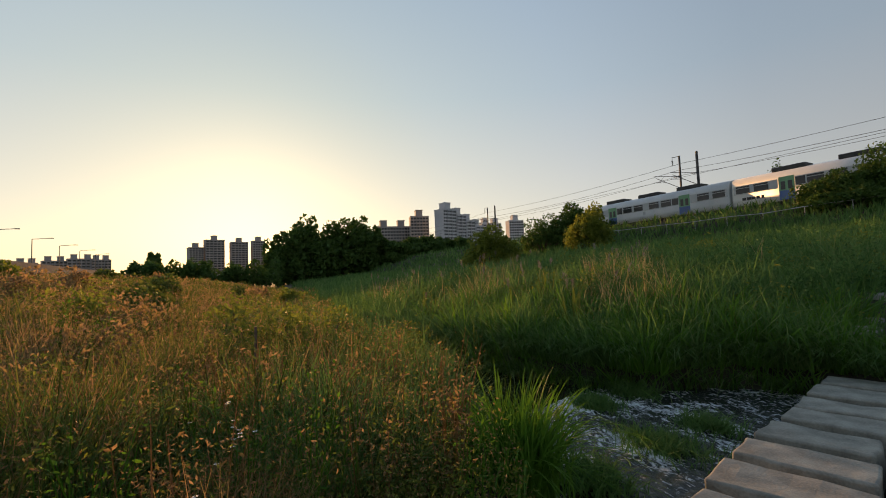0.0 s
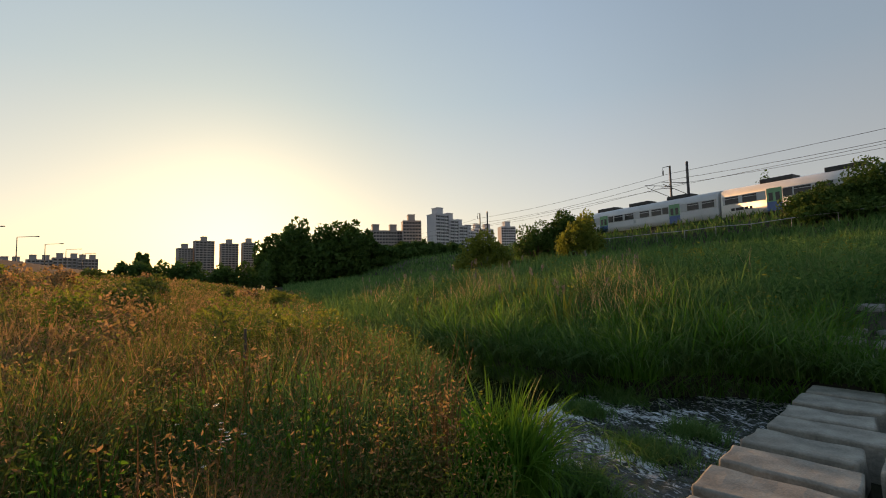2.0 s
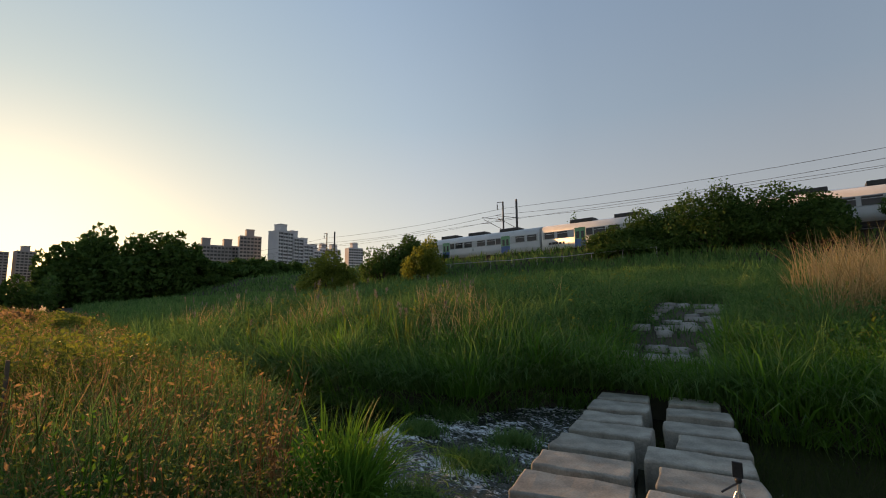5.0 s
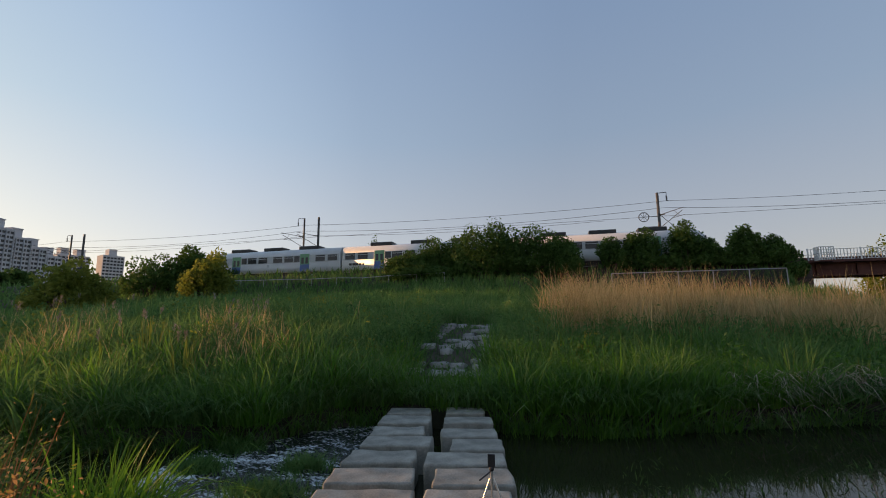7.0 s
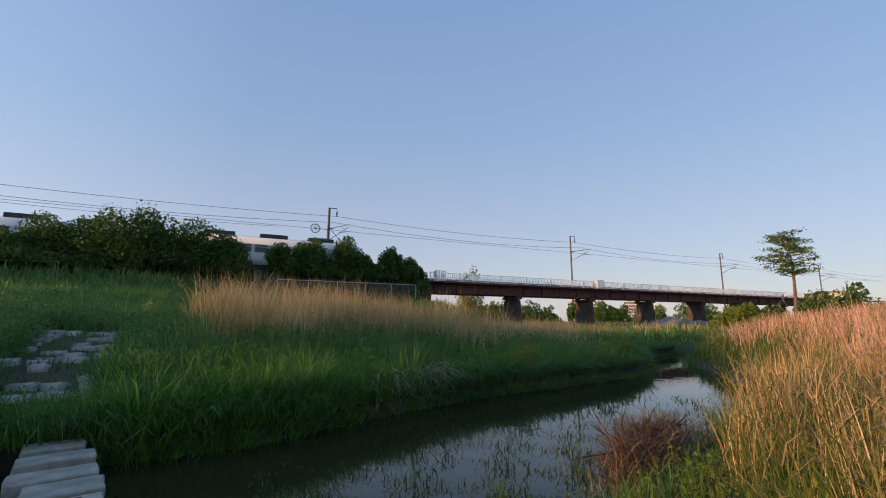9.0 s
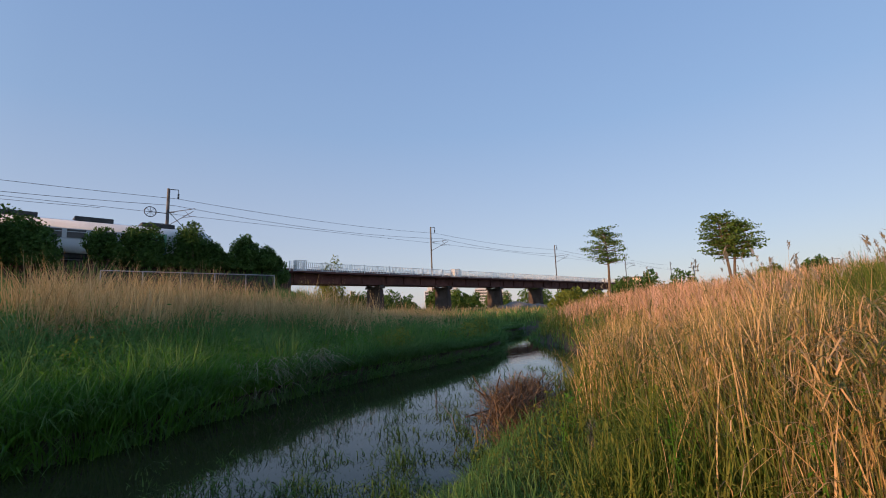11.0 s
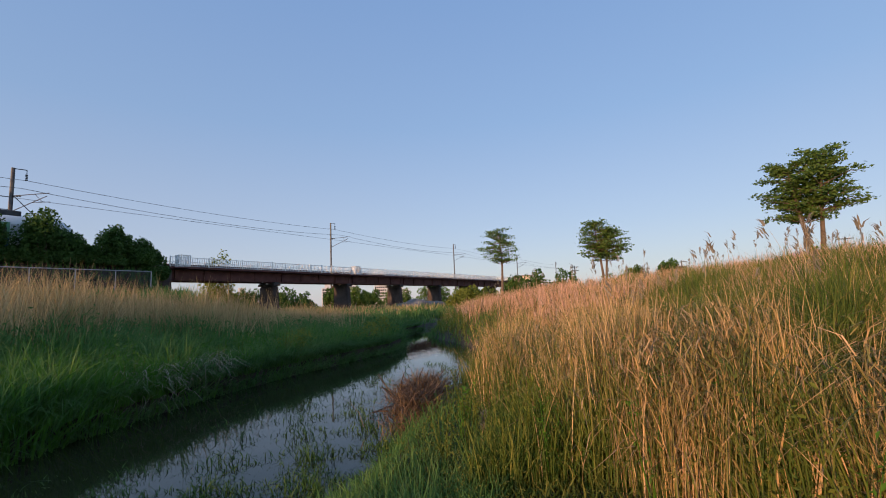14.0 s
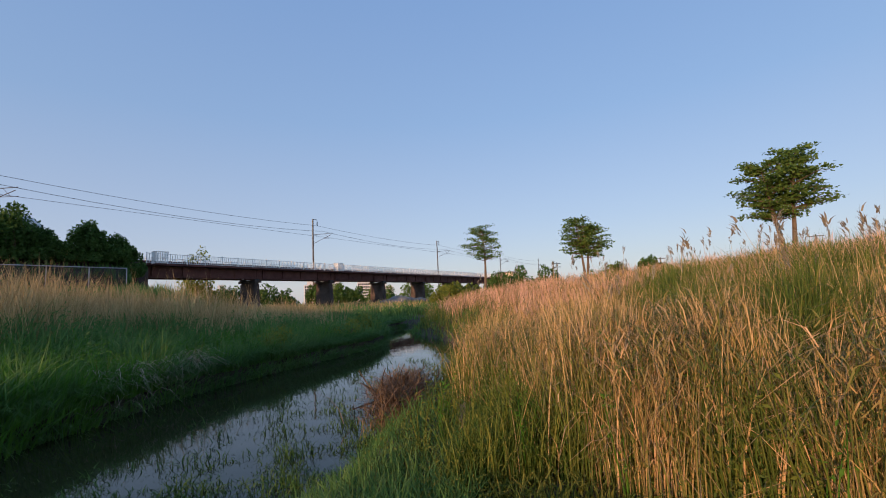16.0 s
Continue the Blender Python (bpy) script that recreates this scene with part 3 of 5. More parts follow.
def rail_car(m, nose):
    car = new("rail_car")
    car.matrix_basis = m
    part("body", car_shell(CAR_L, nose), M_CAR, car)
    for side in (-1, 1):
        y = side * 1.475
        # grey upper band with the windows
        bm = bmesh.new()
        for x0, x1 in ((0.15, 4.0), (5.35, 13.65), (15.0, CAR_L - (1.7 if nose else 0.15))):
            box(bm, x0, y - 0.006, 1.62, x1, y + 0.006, 2.48)
        part("window_band", bm, M_CARGREY, car)
        for x in (1.0, 2.6, 6.85, 8.4, 10.5, 12.05) + (() if nose else (17.9,)) + (16.4,):
            w = link("window", WIN, car, "", Matrix.Translation((x, y + side * 0.006, 2.05)))
            link("window_bar", WBAR, w, "", Matrix.Translation((0, side * 0.004, 0)))
        for x in (5.75, 13.2):
            link("window", WIN_S, car, "", Matrix.Translation((x, y + side * 0.006, 2.05)))
        for x in (4.68, 14.32):
            bm = bmesh.new()
            box(bm, x - 0.62, y - 0.008, 0.5, x + 0.62, y + 0.012, 1.35)
            d = part("door", bm, M_BLUE, car, "blue and green door")
            bm = bmesh.new()
            box(bm, x - 0.62, y - 0.008, 1.35, x + 0.62, y + 0.012, 2.62)
            part("door_panel", bm, M_GREEN, d, "green upper door panel")
            for dx in (-0.28, 0.28):
                bm = bmesh.new()
                box(bm, x + dx - 0.17, y - 0.02 * (side < 0), 1.45, x + dx + 0.17, y + 0.02, 2.2, 0.01)
                part("door_window", bm, M_GLASS, d)
        # plain dark mark in place of the lettering
        bm = bmesh.new()
        xm = CAR_L - 2.6 if nose else 1.9
        for k, w in enumerate((0.34, 0.4, 0.3, 0.3, 0.24)):
            box(bm, xm - 1.0 + k * 0.42, y - 0.008, 0.98, xm - 1.0 + k * 0.42 + w, y + 0.008, 1.24)
        part("lettering_bar", bm, M_BLACK, car, "dark blank lettering bars")
        bm = bmesh.new()
        box(bm, 9.55, y - 0.008, 1.15, 9.9, y + 0.008, 1.5)
        part("panel_hatch", bm, M_CARGREY, car)
    for x in (4.6, 9.6, 14.4):
        bm = bmesh.new()
        box(bm, x - 1.35, -0.8, 3.3, x + 1.35, 0.8, 3.72, 0.08)
        part("roof_unit", bm, M_DARK, car, "dark rooftop cooling unit")
    bm = bmesh.new()
    box(bm, 5.6, -1.2, 0.05, 13.4, 1.2, 0.5, 0.05)
    part("underframe", bm, M_DARK, car)
    for x in (2.6, CAR_L - 3.0):
        bm = bmesh.new()
        box(bm, x - 1.4, -1.05, 0.2, x + 1.4, -0.85, 0.5, 0.04)
        box(bm, x - 1.4, 0.85, 0.2, x + 1.4, 1.05, 0.5, 0.04)
        box(bm, x - 0.3, -0.9, 0.25, x + 0.3, 0.9, 0.5)
        bogie = part("bogie", bm, M_DARK, car)
        for dx in (-0.95, 0.95):
            for yy in (-0.72, 0.72):
                link("wheel", WHEEL, bogie, "", Matrix.Translation((x + dx, yy, 0.42)))
    if nose:
        bm = bmesh.new()
        box(bm, CAR_L - 0.42, -1.0, 1.95, CAR_L - 0.16, 1.0, 2.6, 0.05)
        part("windscreen", bm, M_GLASS, car, "wide dark cab windscreen")
        bm = bmesh.new()
        box(bm, CAR_L - 0.25, -1.15, 0.75, CAR_L + 0.04, 1.15, 1.75, 0.08)
        part("nose_panel", bm, M_LIME, car, "bright lime-green cab front")
        for yy in (-0.85, 0.85):
            bm = bmesh.new()
            rod(bm, (CAR_L, yy, 0.68), (CAR_L + 0.06, yy, 0.68), 0.12, sides=12)
            part("headlight", bm, M_GLASS, car)
        bm = bmesh.new()
        box(bm, CAR_L - 0.3, -0.2, 0.1, CAR_L + 0.45, 0.2, 0.42, 0.05)
        part("coupler", bm, M_DARK, car)
        for yy in (-1.46, 1.46):
            bm = bmesh.new()
            box(bm, CAR_L - 1.45, yy - 0.02, 1.75, CAR_L - 0.95, yy + 0.02, 2.35, 0.01)
            part("cab_window", bm, M_GLASS, car)
        bm = bmesh.new()
        rod(bm, (CAR_L - 1.9, 0.3, 3.3), (CAR_L - 1.9, 0.3, 3.62), 0.06)
        rod(bm, (CAR_L - 1.5, -0.3, 3.25), (CAR_L - 1.1, -0.3, 3.36), 0.09)
        part("horn", bm, M_DARK, car)
    else:
        bm = bmesh.new()
        box(bm, CAR_L - 0.02, -1.0, 0.55, CAR_L + 0.32, 1.0, 3.1, 0.03)
        part("gangway", bm, M_DARK, car, "black folded gangway bellows")
    tagged(car, "white rail car with grey window band and green doors", "rail car", "cars of the train")
    return car


HEAD_X = 15.0
for k in range(3):
    x0 = HEAD_X - CAR_L - k * (CAR_L + 0.3)
    if k == 2:
        rail_car(Matrix.Translation((x0 + CAR_L, TRACK_Y, RAIL)) @ Matrix.Rotation(math.pi, 4, "Z"), True)
    else:
        rail_car(Matrix.Translation((x0, TRACK_Y, RAIL)), k == 0)

# ---- overhead line masts and wires ----
MAST_Y, TOP = 50.4, 14.75


def mast(x, base, kind, reach=-1):
    ob = tagged(new("catenary_mast"), "slim grey steel overhead-line mast beside the track", "mast", "overhead line masts")
    ob.location = (x, MAST_Y, 0)
    bm = bmesh.new()
    rod(bm, (0, 0, base), (0, 0, TOP), 0.17 if kind != "slim" else 0.13, 0.14 if kind != "slim" else 0.11, 8)
    part("pole", bm, M_MAST, ob)
    s = reach
    bm = bmesh.new()
    rod(bm, (0, 0, TOP - 2.5), (s * 0.4, -0.3, TOP - 2.45), 0.05)
    rod(bm, (0, 0, TOP - 2.5), (s * 1.9, -2.2, TOP - 2.25), 0.035)
    rod(bm, (0, 0, TOP - 3.9), (s * 1.8, -2.0, TOP - 2.5), 0.035)
    rod(bm, (s * 1.0, -1.1, TOP - 3.1), (s * 2.0, -2.1, TOP - 3.0), 0.025)
    rod(bm, (s * 1.2, -1.3, TOP - 2.35), (s * 1.6, -1.7, TOP - 3.0), 0.02)
    part("cantilever", bm, M_MAST, ob)
    bm = bmesh.new()
    for k in range(3):
        rod(bm, (s * (0.12 + 0.14 * k), -0.15 * (k + 0.6), TOP - 2.49), (s * (0.18 + 0.14 * k), -0.15 * (k + 1), TOP - 2.49), 0.09)
    part("insulator", bm, M_DARK, ob)
    if kind != "plain":
        bm = bmesh.new()
        rod(bm, (0, 0, TOP - 0.05), (s * 0.9, 0, TOP), 0.04)
        rod(bm, (s * 0.9, 0, TOP), (s * 0.9, 0, TOP - 0.35), 0.03)
        part("bracket", bm, M_MAST, ob)
        bm = bmesh.new()
        for k in range(4):
            rod(bm, (s * 0.9, 0, TOP - 0.4 - 0.15 * k), (s * 0.9, 0, TOP - 0.5 - 0.15 * k), 0.09)
        part("insulator", bm, M_DARK, ob)
    if kind == "tension":
        bm = bmesh.new()
        c = Vector((-1.5, 0, TOP - 2.6))
        for k in range(20):
            a, b = 2 * math.pi * k / 20, 2 * math.pi * (k + 1) / 20
            rod(bm, c + 0.5 * Vector((math.cos(a), 0, math.sin(a))), c + 0.5 * Vector((math.cos(b), 0, math.sin(b))), 0.045, sides=5)
        for k in range(4):
            a = math.pi * k / 4
            rod(bm, c - 0.5 * Vector((math.cos(a), 0, math.sin(a))), c + 0.5 * Vector((math.cos(a), 0, math.sin(a))), 0.02, sides=4)
        rod(bm, c, (0, 0, TOP - 2.6), 0.04)
        rod(bm, (-1.5, 0, TOP - 3.7), (0, 0, TOP - 3.7), 0.03)
        part("tension_wheel", bm, M_MAST, ob, "spoked balance wheel of the line tensioner")
        bm = bmesh.new()
        rod(bm, (0, 0, TOP - 2.3), (5.2, 0, 6.9), 0.035)
        part("guy_wire", bm, M_MAST, ob)
    return ob


for x, base, kind, reach in ((-71.5, 6, "slim", -1), (-69.0, 6, "plain", -1), (-31.3, 6, "slim", -1), (-29.2, 6, "plain", -1), (11.4, 6, "tension", 1), (48.3, 4.4, "slim", 1), (86.2, 4.4, "slim", 1), (123.7, 4.4, "slim", 1), (161.2, 4.4, "slim", 1)):
    mast(x, base, kind, reach)


def wire(points, sag, r=0.02, label="thin dark overhead wire"):
    bm = bmesh.new()
    rings = []
    for a, b in zip(points[:-1], points[1:]):
        a, b = Vector(a), Vector(b)
        for k in range(10 if b is not points[-1] else 11):
            t = k / 10
            p = a.lerp(b, t) - Vector((0, 0, sag * 4 * t * (1 - t)))
            rings.append([bm.verts.new(p + Vector((0, r * c, r * d))) for c, d in ((1, 0), (0, 1), (-1, 0), (0, -1))])
    for a, b in zip(rings[:-1], rings[1:]):
        for k in range(4):
            bm.faces.new((a[k], a[(k + 1) % 4], b[(k + 1) % 4], b[k]))
    return tagged(part("overhead_wire", bm, M_WIRE), label, "wire", "overhead wires")


XS = (-109, -71.5, -30.2, 11.4, 48.3, 86.2, 123.7, 161.2)
wire([(x + (0.9 if x > 0 else -0.9), MAST_Y, TOP - 0.95) for x in XS], 0.45)
wire([(x, MAST_Y - 2.2, TOP - 2.2) for x in XS], 0.7)
wire([(x, MAST_Y - 2.1, TOP - 3.05) for x in XS], 0.04, 0.017)
wire([(-109, MAST_Y - 1, TOP - 2.9), (-71.5, MAST_Y - 1, TOP - 2.9), (-30.2, MAST_Y - 1, TOP - 2.6), (9.9, MAST_Y, TOP - 2.6)], 0.5, 0.017)

# ---- fences ----
fence = tagged(new("chain_link_fence"), "grey chain-link fence with dark mesh at the embankment foot", "fence")
fence.location = (0, 42.4, 0)

fx0, fx1, tops = 5.3, 19.0, 5.42
for k in range(6):
    x = fx0 + (fx1 - fx0) * k / 5
    bm = bmesh.new()
    rod(bm, (x, 0, 2.6), (x, 0, tops), 0.045, sides=8)
    part("post", bm, M_GALV, fence)
bm = bmesh.new()
rod(bm, (fx0, 0, tops), (fx1, 0, tops), 0.04)
part("top_rail", bm, M_GALV, fence)
bm = bmesh.new()
k = fx0 - 2.0
while k < fx1:
    for sgn in (1, -1):
        a0, a1 = (k, k + 2.0) if sgn > 0 else (k + 2.0, k)
        t0 = np.clip([(fx0 - a0) / (a1 - a0), (fx1 - a0) / (a1 - a0)], 0, 1)
        lo, hi = min(t0), max(t0)
        if hi - lo > 0.02:
            rod(bm, (a0 + (a1 - a0) * lo, 0, 3.4 + 2 * lo), (a0 + (a1 - a0) * hi, 0, 3.4 + 2 * hi), 0.012, sides=3)
    k += 0.11
part("wire_mesh", bm, M_DARK, fence, "dark wire mesh")
fence2 = tagged(new("pipe_fence"), "low thin grey pipe fence along the embankment slope", "fence")
for k in range(12):
    x = -42 + 2.9 * k
    zb = float(height(x, 41.5))
    bm = bmesh.new()
    rod(bm, (x, 41.5, zb - 0.2), (x, 41.5, zb + 0.95), 0.03)
    part("post", bm, M_GALV, fence2)
    if k < 11:
        bm = bmesh.new()
        rod(bm, (x, 41.5, zb + 0.93), (x + 2.9, 41.5, float(height(x + 2.9, 41.5)) + 0.93), 0.035)
        part("rail", bm, M_GALV, fence2)

# ---- apartment blocks and far skyline ----


def block(parent, w, d, h, floors, cols, material, cores=1, z0=-2.0, gable=False):
    """One block about its own centre; the long front faces -y."""
    bm = bmesh.new()
    box(bm, -w / 2, -d / 2, z0, w / 2, d / 2, h)
    wall = part("wall", bm, material, parent)
    bm = bmesh.new()
    box(bm, -w / 2 - 0.2, -d / 2 - 0.2, h, w / 2 + 0.2, d / 2 + 0.2, h + 0.9)
    part("parapet", bm, material, parent)
    for k in range(cores):
        x = (k + 0.5) / cores * w - w / 2
        bm = bmesh.new()
        cw = min(3.2, w / cores * 0.3)
        box(bm, x - cw, -d * 0.3, h + 0.9, x + cw, d * 0.35, h + 6.5)
        box(bm, x - cw - 0.3, -d * 0.33, h + 6.5, x + cw + 0.3, d * 0.38, h + 7.1)
        part("roof_core", bm, material, parent)
    fw, fh = w / cols, (h - 1) / floors
    me = shared("window", box(bmesh.new(), -fw * 0.36, -0.12, -fh * 0.27, fw * 0.36, 0.12, fh * 0.27), M_GLASS)
    fin = shared("fin", box(bmesh.new(), -0.25, -0.5, z0, 0.25, 0.5, h), material)
    for c in range(cols):
        for f in range(floors):
            link("window", me, parent, "", Matrix.Translation((-w / 2 + (c + 0.5) * fw, -d / 2, 1 + (f + 0.5) * fh)))
    for c in range(0, cols + 1, 2):
        link("fin", fin, parent, "", Matrix.Translation((-w / 2 + c * fw, -d / 2 - 0.3, 0)))
    if gable:
        for k in range(3):
            bm = bmesh.new()
            box(bm, -w / 2 - 0.06, -2.2 + k * 1.8, h * 0.62 - k * 1.5, -w / 2, -1.0 + k * 1.8, h * 0.62 + 3 - k * 1.5)
            part("gable_mark", bm, M_CARGREY, parent, "faint painted gable mark")


def apartment(az, dist, w, d, h, floors, cols, material, turn_deg, cores=1, gable=False, label="pale concrete apartment block far beyond the railway"):
    ob = tagged(new("apartment_block"), label, "building", "far apartment blocks")
    x, y = bear(az, dist)
    ob.matrix_basis = Matrix.Translation((x, y, 0)) @ Matrix.Rotation(radians(az + turn_deg), 4, "Z")
    block(ob, w, d, h, floors, cols, material, cores, gable=gable)
    return ob


# the tall stepped block, four stairs of it going away
for k, (az, dd, h) in enumerate(((60.6, 400, 61), (59.3, 412, 57.5), (58.1, 424, 53), (56.9, 436, 49))):
    apartment(az, dd, 15, 13, h, int(h / 3), 6, M_WALL, 38, 1, k == 0, "tall white stepped apartment tower with roof cores")
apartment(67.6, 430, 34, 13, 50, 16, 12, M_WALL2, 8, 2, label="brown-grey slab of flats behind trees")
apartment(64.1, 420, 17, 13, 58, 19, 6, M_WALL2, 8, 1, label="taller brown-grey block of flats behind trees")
apartment(54.9, 520, 24, 13, 60, 20, 8, M_WALL, 20, 2)
apartment(51.7, 520, 17, 13, 62, 20, 6, M_WALL, 20, 1)
apartment(33.4, 380, 50, 14, 44, 14, 18, M_WALL, 10, 4, label="long pale slab of flats behind the embankment")
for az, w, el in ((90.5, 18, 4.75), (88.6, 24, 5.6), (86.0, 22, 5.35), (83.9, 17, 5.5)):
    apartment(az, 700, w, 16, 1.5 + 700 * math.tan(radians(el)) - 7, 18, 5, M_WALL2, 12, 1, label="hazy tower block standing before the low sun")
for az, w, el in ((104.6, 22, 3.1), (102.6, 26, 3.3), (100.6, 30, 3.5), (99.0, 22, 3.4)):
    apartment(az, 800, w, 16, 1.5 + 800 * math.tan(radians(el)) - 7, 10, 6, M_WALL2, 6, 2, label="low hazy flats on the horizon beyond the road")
for az, w, h in ((-33.5, 26, 24), (-43.4, 14, 27), (-45.3, 18, 31), (-46.7, 12, 26), (-52.5, 24, 22), (-50.0, 16, 28)):
    apartment(az, 620, w, 14, h, 7, 6, M_WALL, 4, 1, label="small distant pale block beyond the bridge")

# road bridge with lamps at the far left
rb = tagged(new("road_viaduct"), "long low concrete road viaduct with parapet", "road bridge")
ax, ay = bear(112, 70)
bx, by = bear(97.5, 175)
rb.matrix_basis = Matrix.Translation((ax, ay, 0)) @ Matrix.Rotation(math.atan2(by - ay, bx - ax), 4, "Z")
rl = math.hypot(bx - ax, by - ay)
bm = bmesh.new()
box(bm, 0, -4, 3.6, rl, 4, 4.9)
part("deck", bm, M_ROAD, rb)
bm = bmesh.new()
box(bm, 0, 3.7, 4.9, rl, 3.95, 5.6)
box(bm, 0, -3.95, 4.9, rl, -3.7, 5.6)
part("parapet", bm, M_ROAD, rb)
for k in range(5):
    bm = bmesh.new()
    box(bm, 8 + k * 24, -2.5, 0, 9.4 + k * 24, 2.5, 3.6, 0.1)
    part("pier", bm, M_ROAD, rb)
for k in range(6):
    t = 0.12 + k * 0.15
    ob = tagged(new("street_lamp"), "tall single-arm street lamp on the viaduct", "street lamp", "viaduct lamps")
    ob.matrix_basis = rb.matrix_basis @ Matrix.Translation((rl * t, 3.2, 4.95))
    bm = bmesh.new()
    rod(bm, (0, 0, 0), (0, 0, 6.4), 0.11, 0.07)
    part("pole", bm, M_MAST, ob)
    bm = bmesh.new()
    rod(bm, (0, 0, 6.4), (0, -2.6, 6.6), 0.06)
    part("arm", bm, M_MAST, ob)
    bm = bmesh.new()
    box(bm, -0.15, -3.2, 6.52, 0.15, -2.5, 6.68, 0.04)
    part("lamp_head", bm, M_MAST, ob)

# gravel heaps and slab under the bridge
for x, y, r, h in ((52, 37.5, 3.2, 1.5), (56, 38, 2.6, 1.2), (59.5, 38.5, 2.2, 1.3)):
    bm = bmesh.new()
    ball(bm, (0, 0, 0), (r, r * 0.8, h), 4, 0.25)
    ob = part("gravel_heap", bm, M_GRAVEL)
    ob.location = (x, y, float(height(x, y)) - 0.1)
    tagged(ob, "heap of grey gravel near the bridge piers", "gravel heap", "gravel heaps")
for k in range(14):
    bm = bmesh.new()
    ball(bm, (0, 0, 0), (0.9, 0.6, 0.35), 2, 0.5)
    ob = part("boulder", bm, M_ROUGH)
    bx, by = 36 + rng.normal(0, 3), 29 + rng.normal(0, 1.5)
    ob.location = (bx, by, float(height(bx, by)) + 0.08)
    ob.rotation_euler = (0, 0, rng.uniform(0, 3))
    tagged(ob, "pale broken rock on the gravel bank", "rock", "bank rocks")

# far hill, air haze painted into its blue-grey colour
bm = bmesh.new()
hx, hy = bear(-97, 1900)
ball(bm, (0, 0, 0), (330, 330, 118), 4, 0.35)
ob = part("far_hill", bm, M_HAZED_HILL)
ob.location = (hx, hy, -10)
tagged(ob, "horizon hill with blue distance haze in its colour", "hill", kind="structure")

# pale gravel bar by the bend
bm = bmesh.new()
ball(bm, (0, 0, 0), (7.0, 2.6, 0.5), 4, 0.4)
ob = part("gravel_bar", bm, M_GRAVEL)
ob.location = (37, 29.5, float(height(37, 29.5)))
tagged(ob, "low pale gravel bar beside the stream bend", "gravel bar")

# utility poles on the skyline, and the pale wall at the bridge end
for az, dist, top in ((-75.1, 90, 7.6), (-87.1, 80, 6.6), (-89.3, 80, 5.4), (-101.5, 70, 7.2)):
    ob = tagged(new("utility_pole"), "thin distant utility pole with short crossarms", "utility pole", "skyline poles")
    x, y = bear(az, dist)
    zb = float(height(x, y))
    ob.location = (x, y, zb)
    bm = bmesh.new()
    rod(bm, (0, 0, -0.3), (0, 0, top - zb), 0.11, 0.08, 7)
    part("pole", bm, M_MAST, ob)
    for dz in (0.3, 1.0):
        bm = bmesh.new()
        box(bm, -0.05, -0.8, top - zb - dz, 0.05, 0.8, top - zb - dz + 0.1)
        part("crossarm", bm, M_MAST, ob)
M_TAN = mat("tan_wall", (0.42, 0.36, 0.27), (0.55, 0.48, 0.36), 0.4, 0.9, 0.1, fine=3)
ob = tagged(new("bridge_end_wall"), "pale tan concrete wall at the far bridge end", "wall")
x, y = bear(-68.9, 125)
ob.matrix_basis = Matrix.Translation((x, y, 0)) @ Matrix.Rotation(radians(12), 4, "Z")
bm = bmesh.new()
box(bm, -5, -2, 0, 9, 2, 7.6, 0.1)
part("wall", bm, M_TAN, ob)
bm = bmesh.new()
box(bm, -5.2, -2.2, 7.6, 9.2, 2.2, 7.9, 0.05)
part("coping", bm, M_ROAD, ob)

# ---- stones of the path up the far bank ----
def boulder_mesh(k):
    bm = bmesh.new()
    box(bm, -0.26, -0.17, -0.3, 0.26, 0.17, 0.06)
    bmesh.ops.subdivide_edges(bm, edges=bm.edges[:], cuts=2, use_grid_fill=True)
    for v in bm.verts:
        q = v.co * 4 + Vector((k * 5.3, 0, k))
        v.co += Vector((noise.noise(q), noise.noise(q + Vector((7, 0, 0))), 0.6 * noise.noise(q + Vector((0, 7, 0))))) * 0.07
    for f in bm.faces:
        f.smooth = True
    return shared("path_stone", bm, M_ROUGH)


PATHS = [boulder_mesh(k) for k in range(5)]
for r in range(15):
    y = 9.3 + r * 0.45
    for c in range(4):
        if rng.random() < 0.14 + 0.015 * r:
            continue
        x = -2.02 - (y - 9) * 0.1 + (c - 1.5) * 0.5 + rng.uniform(-0.1, 0.1)
        y = y + rng.uniform(-0.12, 0.12)
        z = float(height(x, y)) + rng.uniform(-0.01, 0.06)
        ob = link("path_stone", PATHS[(r + c * 2) % 5], None, "", Matrix.Translation((x, y, z)) @ Matrix.Rotation(rng.uniform(-0.3, 0.3), 4, "Z") @ Matrix.Rotation(rng.uniform(-0.1, 0.1), 4, "X") @ Matrix.Diagonal((rng.uniform(0.5, 0.92), rng.uniform(0.5, 0.85), 0.9, 1)))
        tagged(ob, "rough pale fieldstone step in the grassy bank path", "stone step", "bank path stones")

# ---- tripod with a small camera on the stones ----
tri = tagged(new("camera_tripod"), "small silver tripod with a black phone holder on the stones", "tripod")
tri.location, tri.scale = (-0.22, 3.88, 0.0), (0.75, 0.75, 0.72)
for k in range(3):
    a = radians(100 + 120 * k)
    bm = bmesh.new()
    rod(bm, (0.02 * math.cos(a), 0.02 * math.sin(a), 0.3), (0.16 * math.cos(a), 0.16 * math.sin(a), 0.0), 0.012, 0.009)
    leg = part("leg", bm, M_ALU, tri)
    bm = bmesh.new()
    ball(bm, (0.16 * math.cos(a), 0.16 * math.sin(a), 0.012), (0.014, 0.014, 0.012), 1)
    part("foot", bm, M_BLACK, leg)
bm = bmesh.new()
rod(bm, (0, 0, 0.22), (0, 0, 0.4), 0.014)
part("column", bm, M_ALU, tri)
bm = bmesh.new()
ball(bm, (0, 0, 0.4), (0.03, 0.03, 0.03), 2)
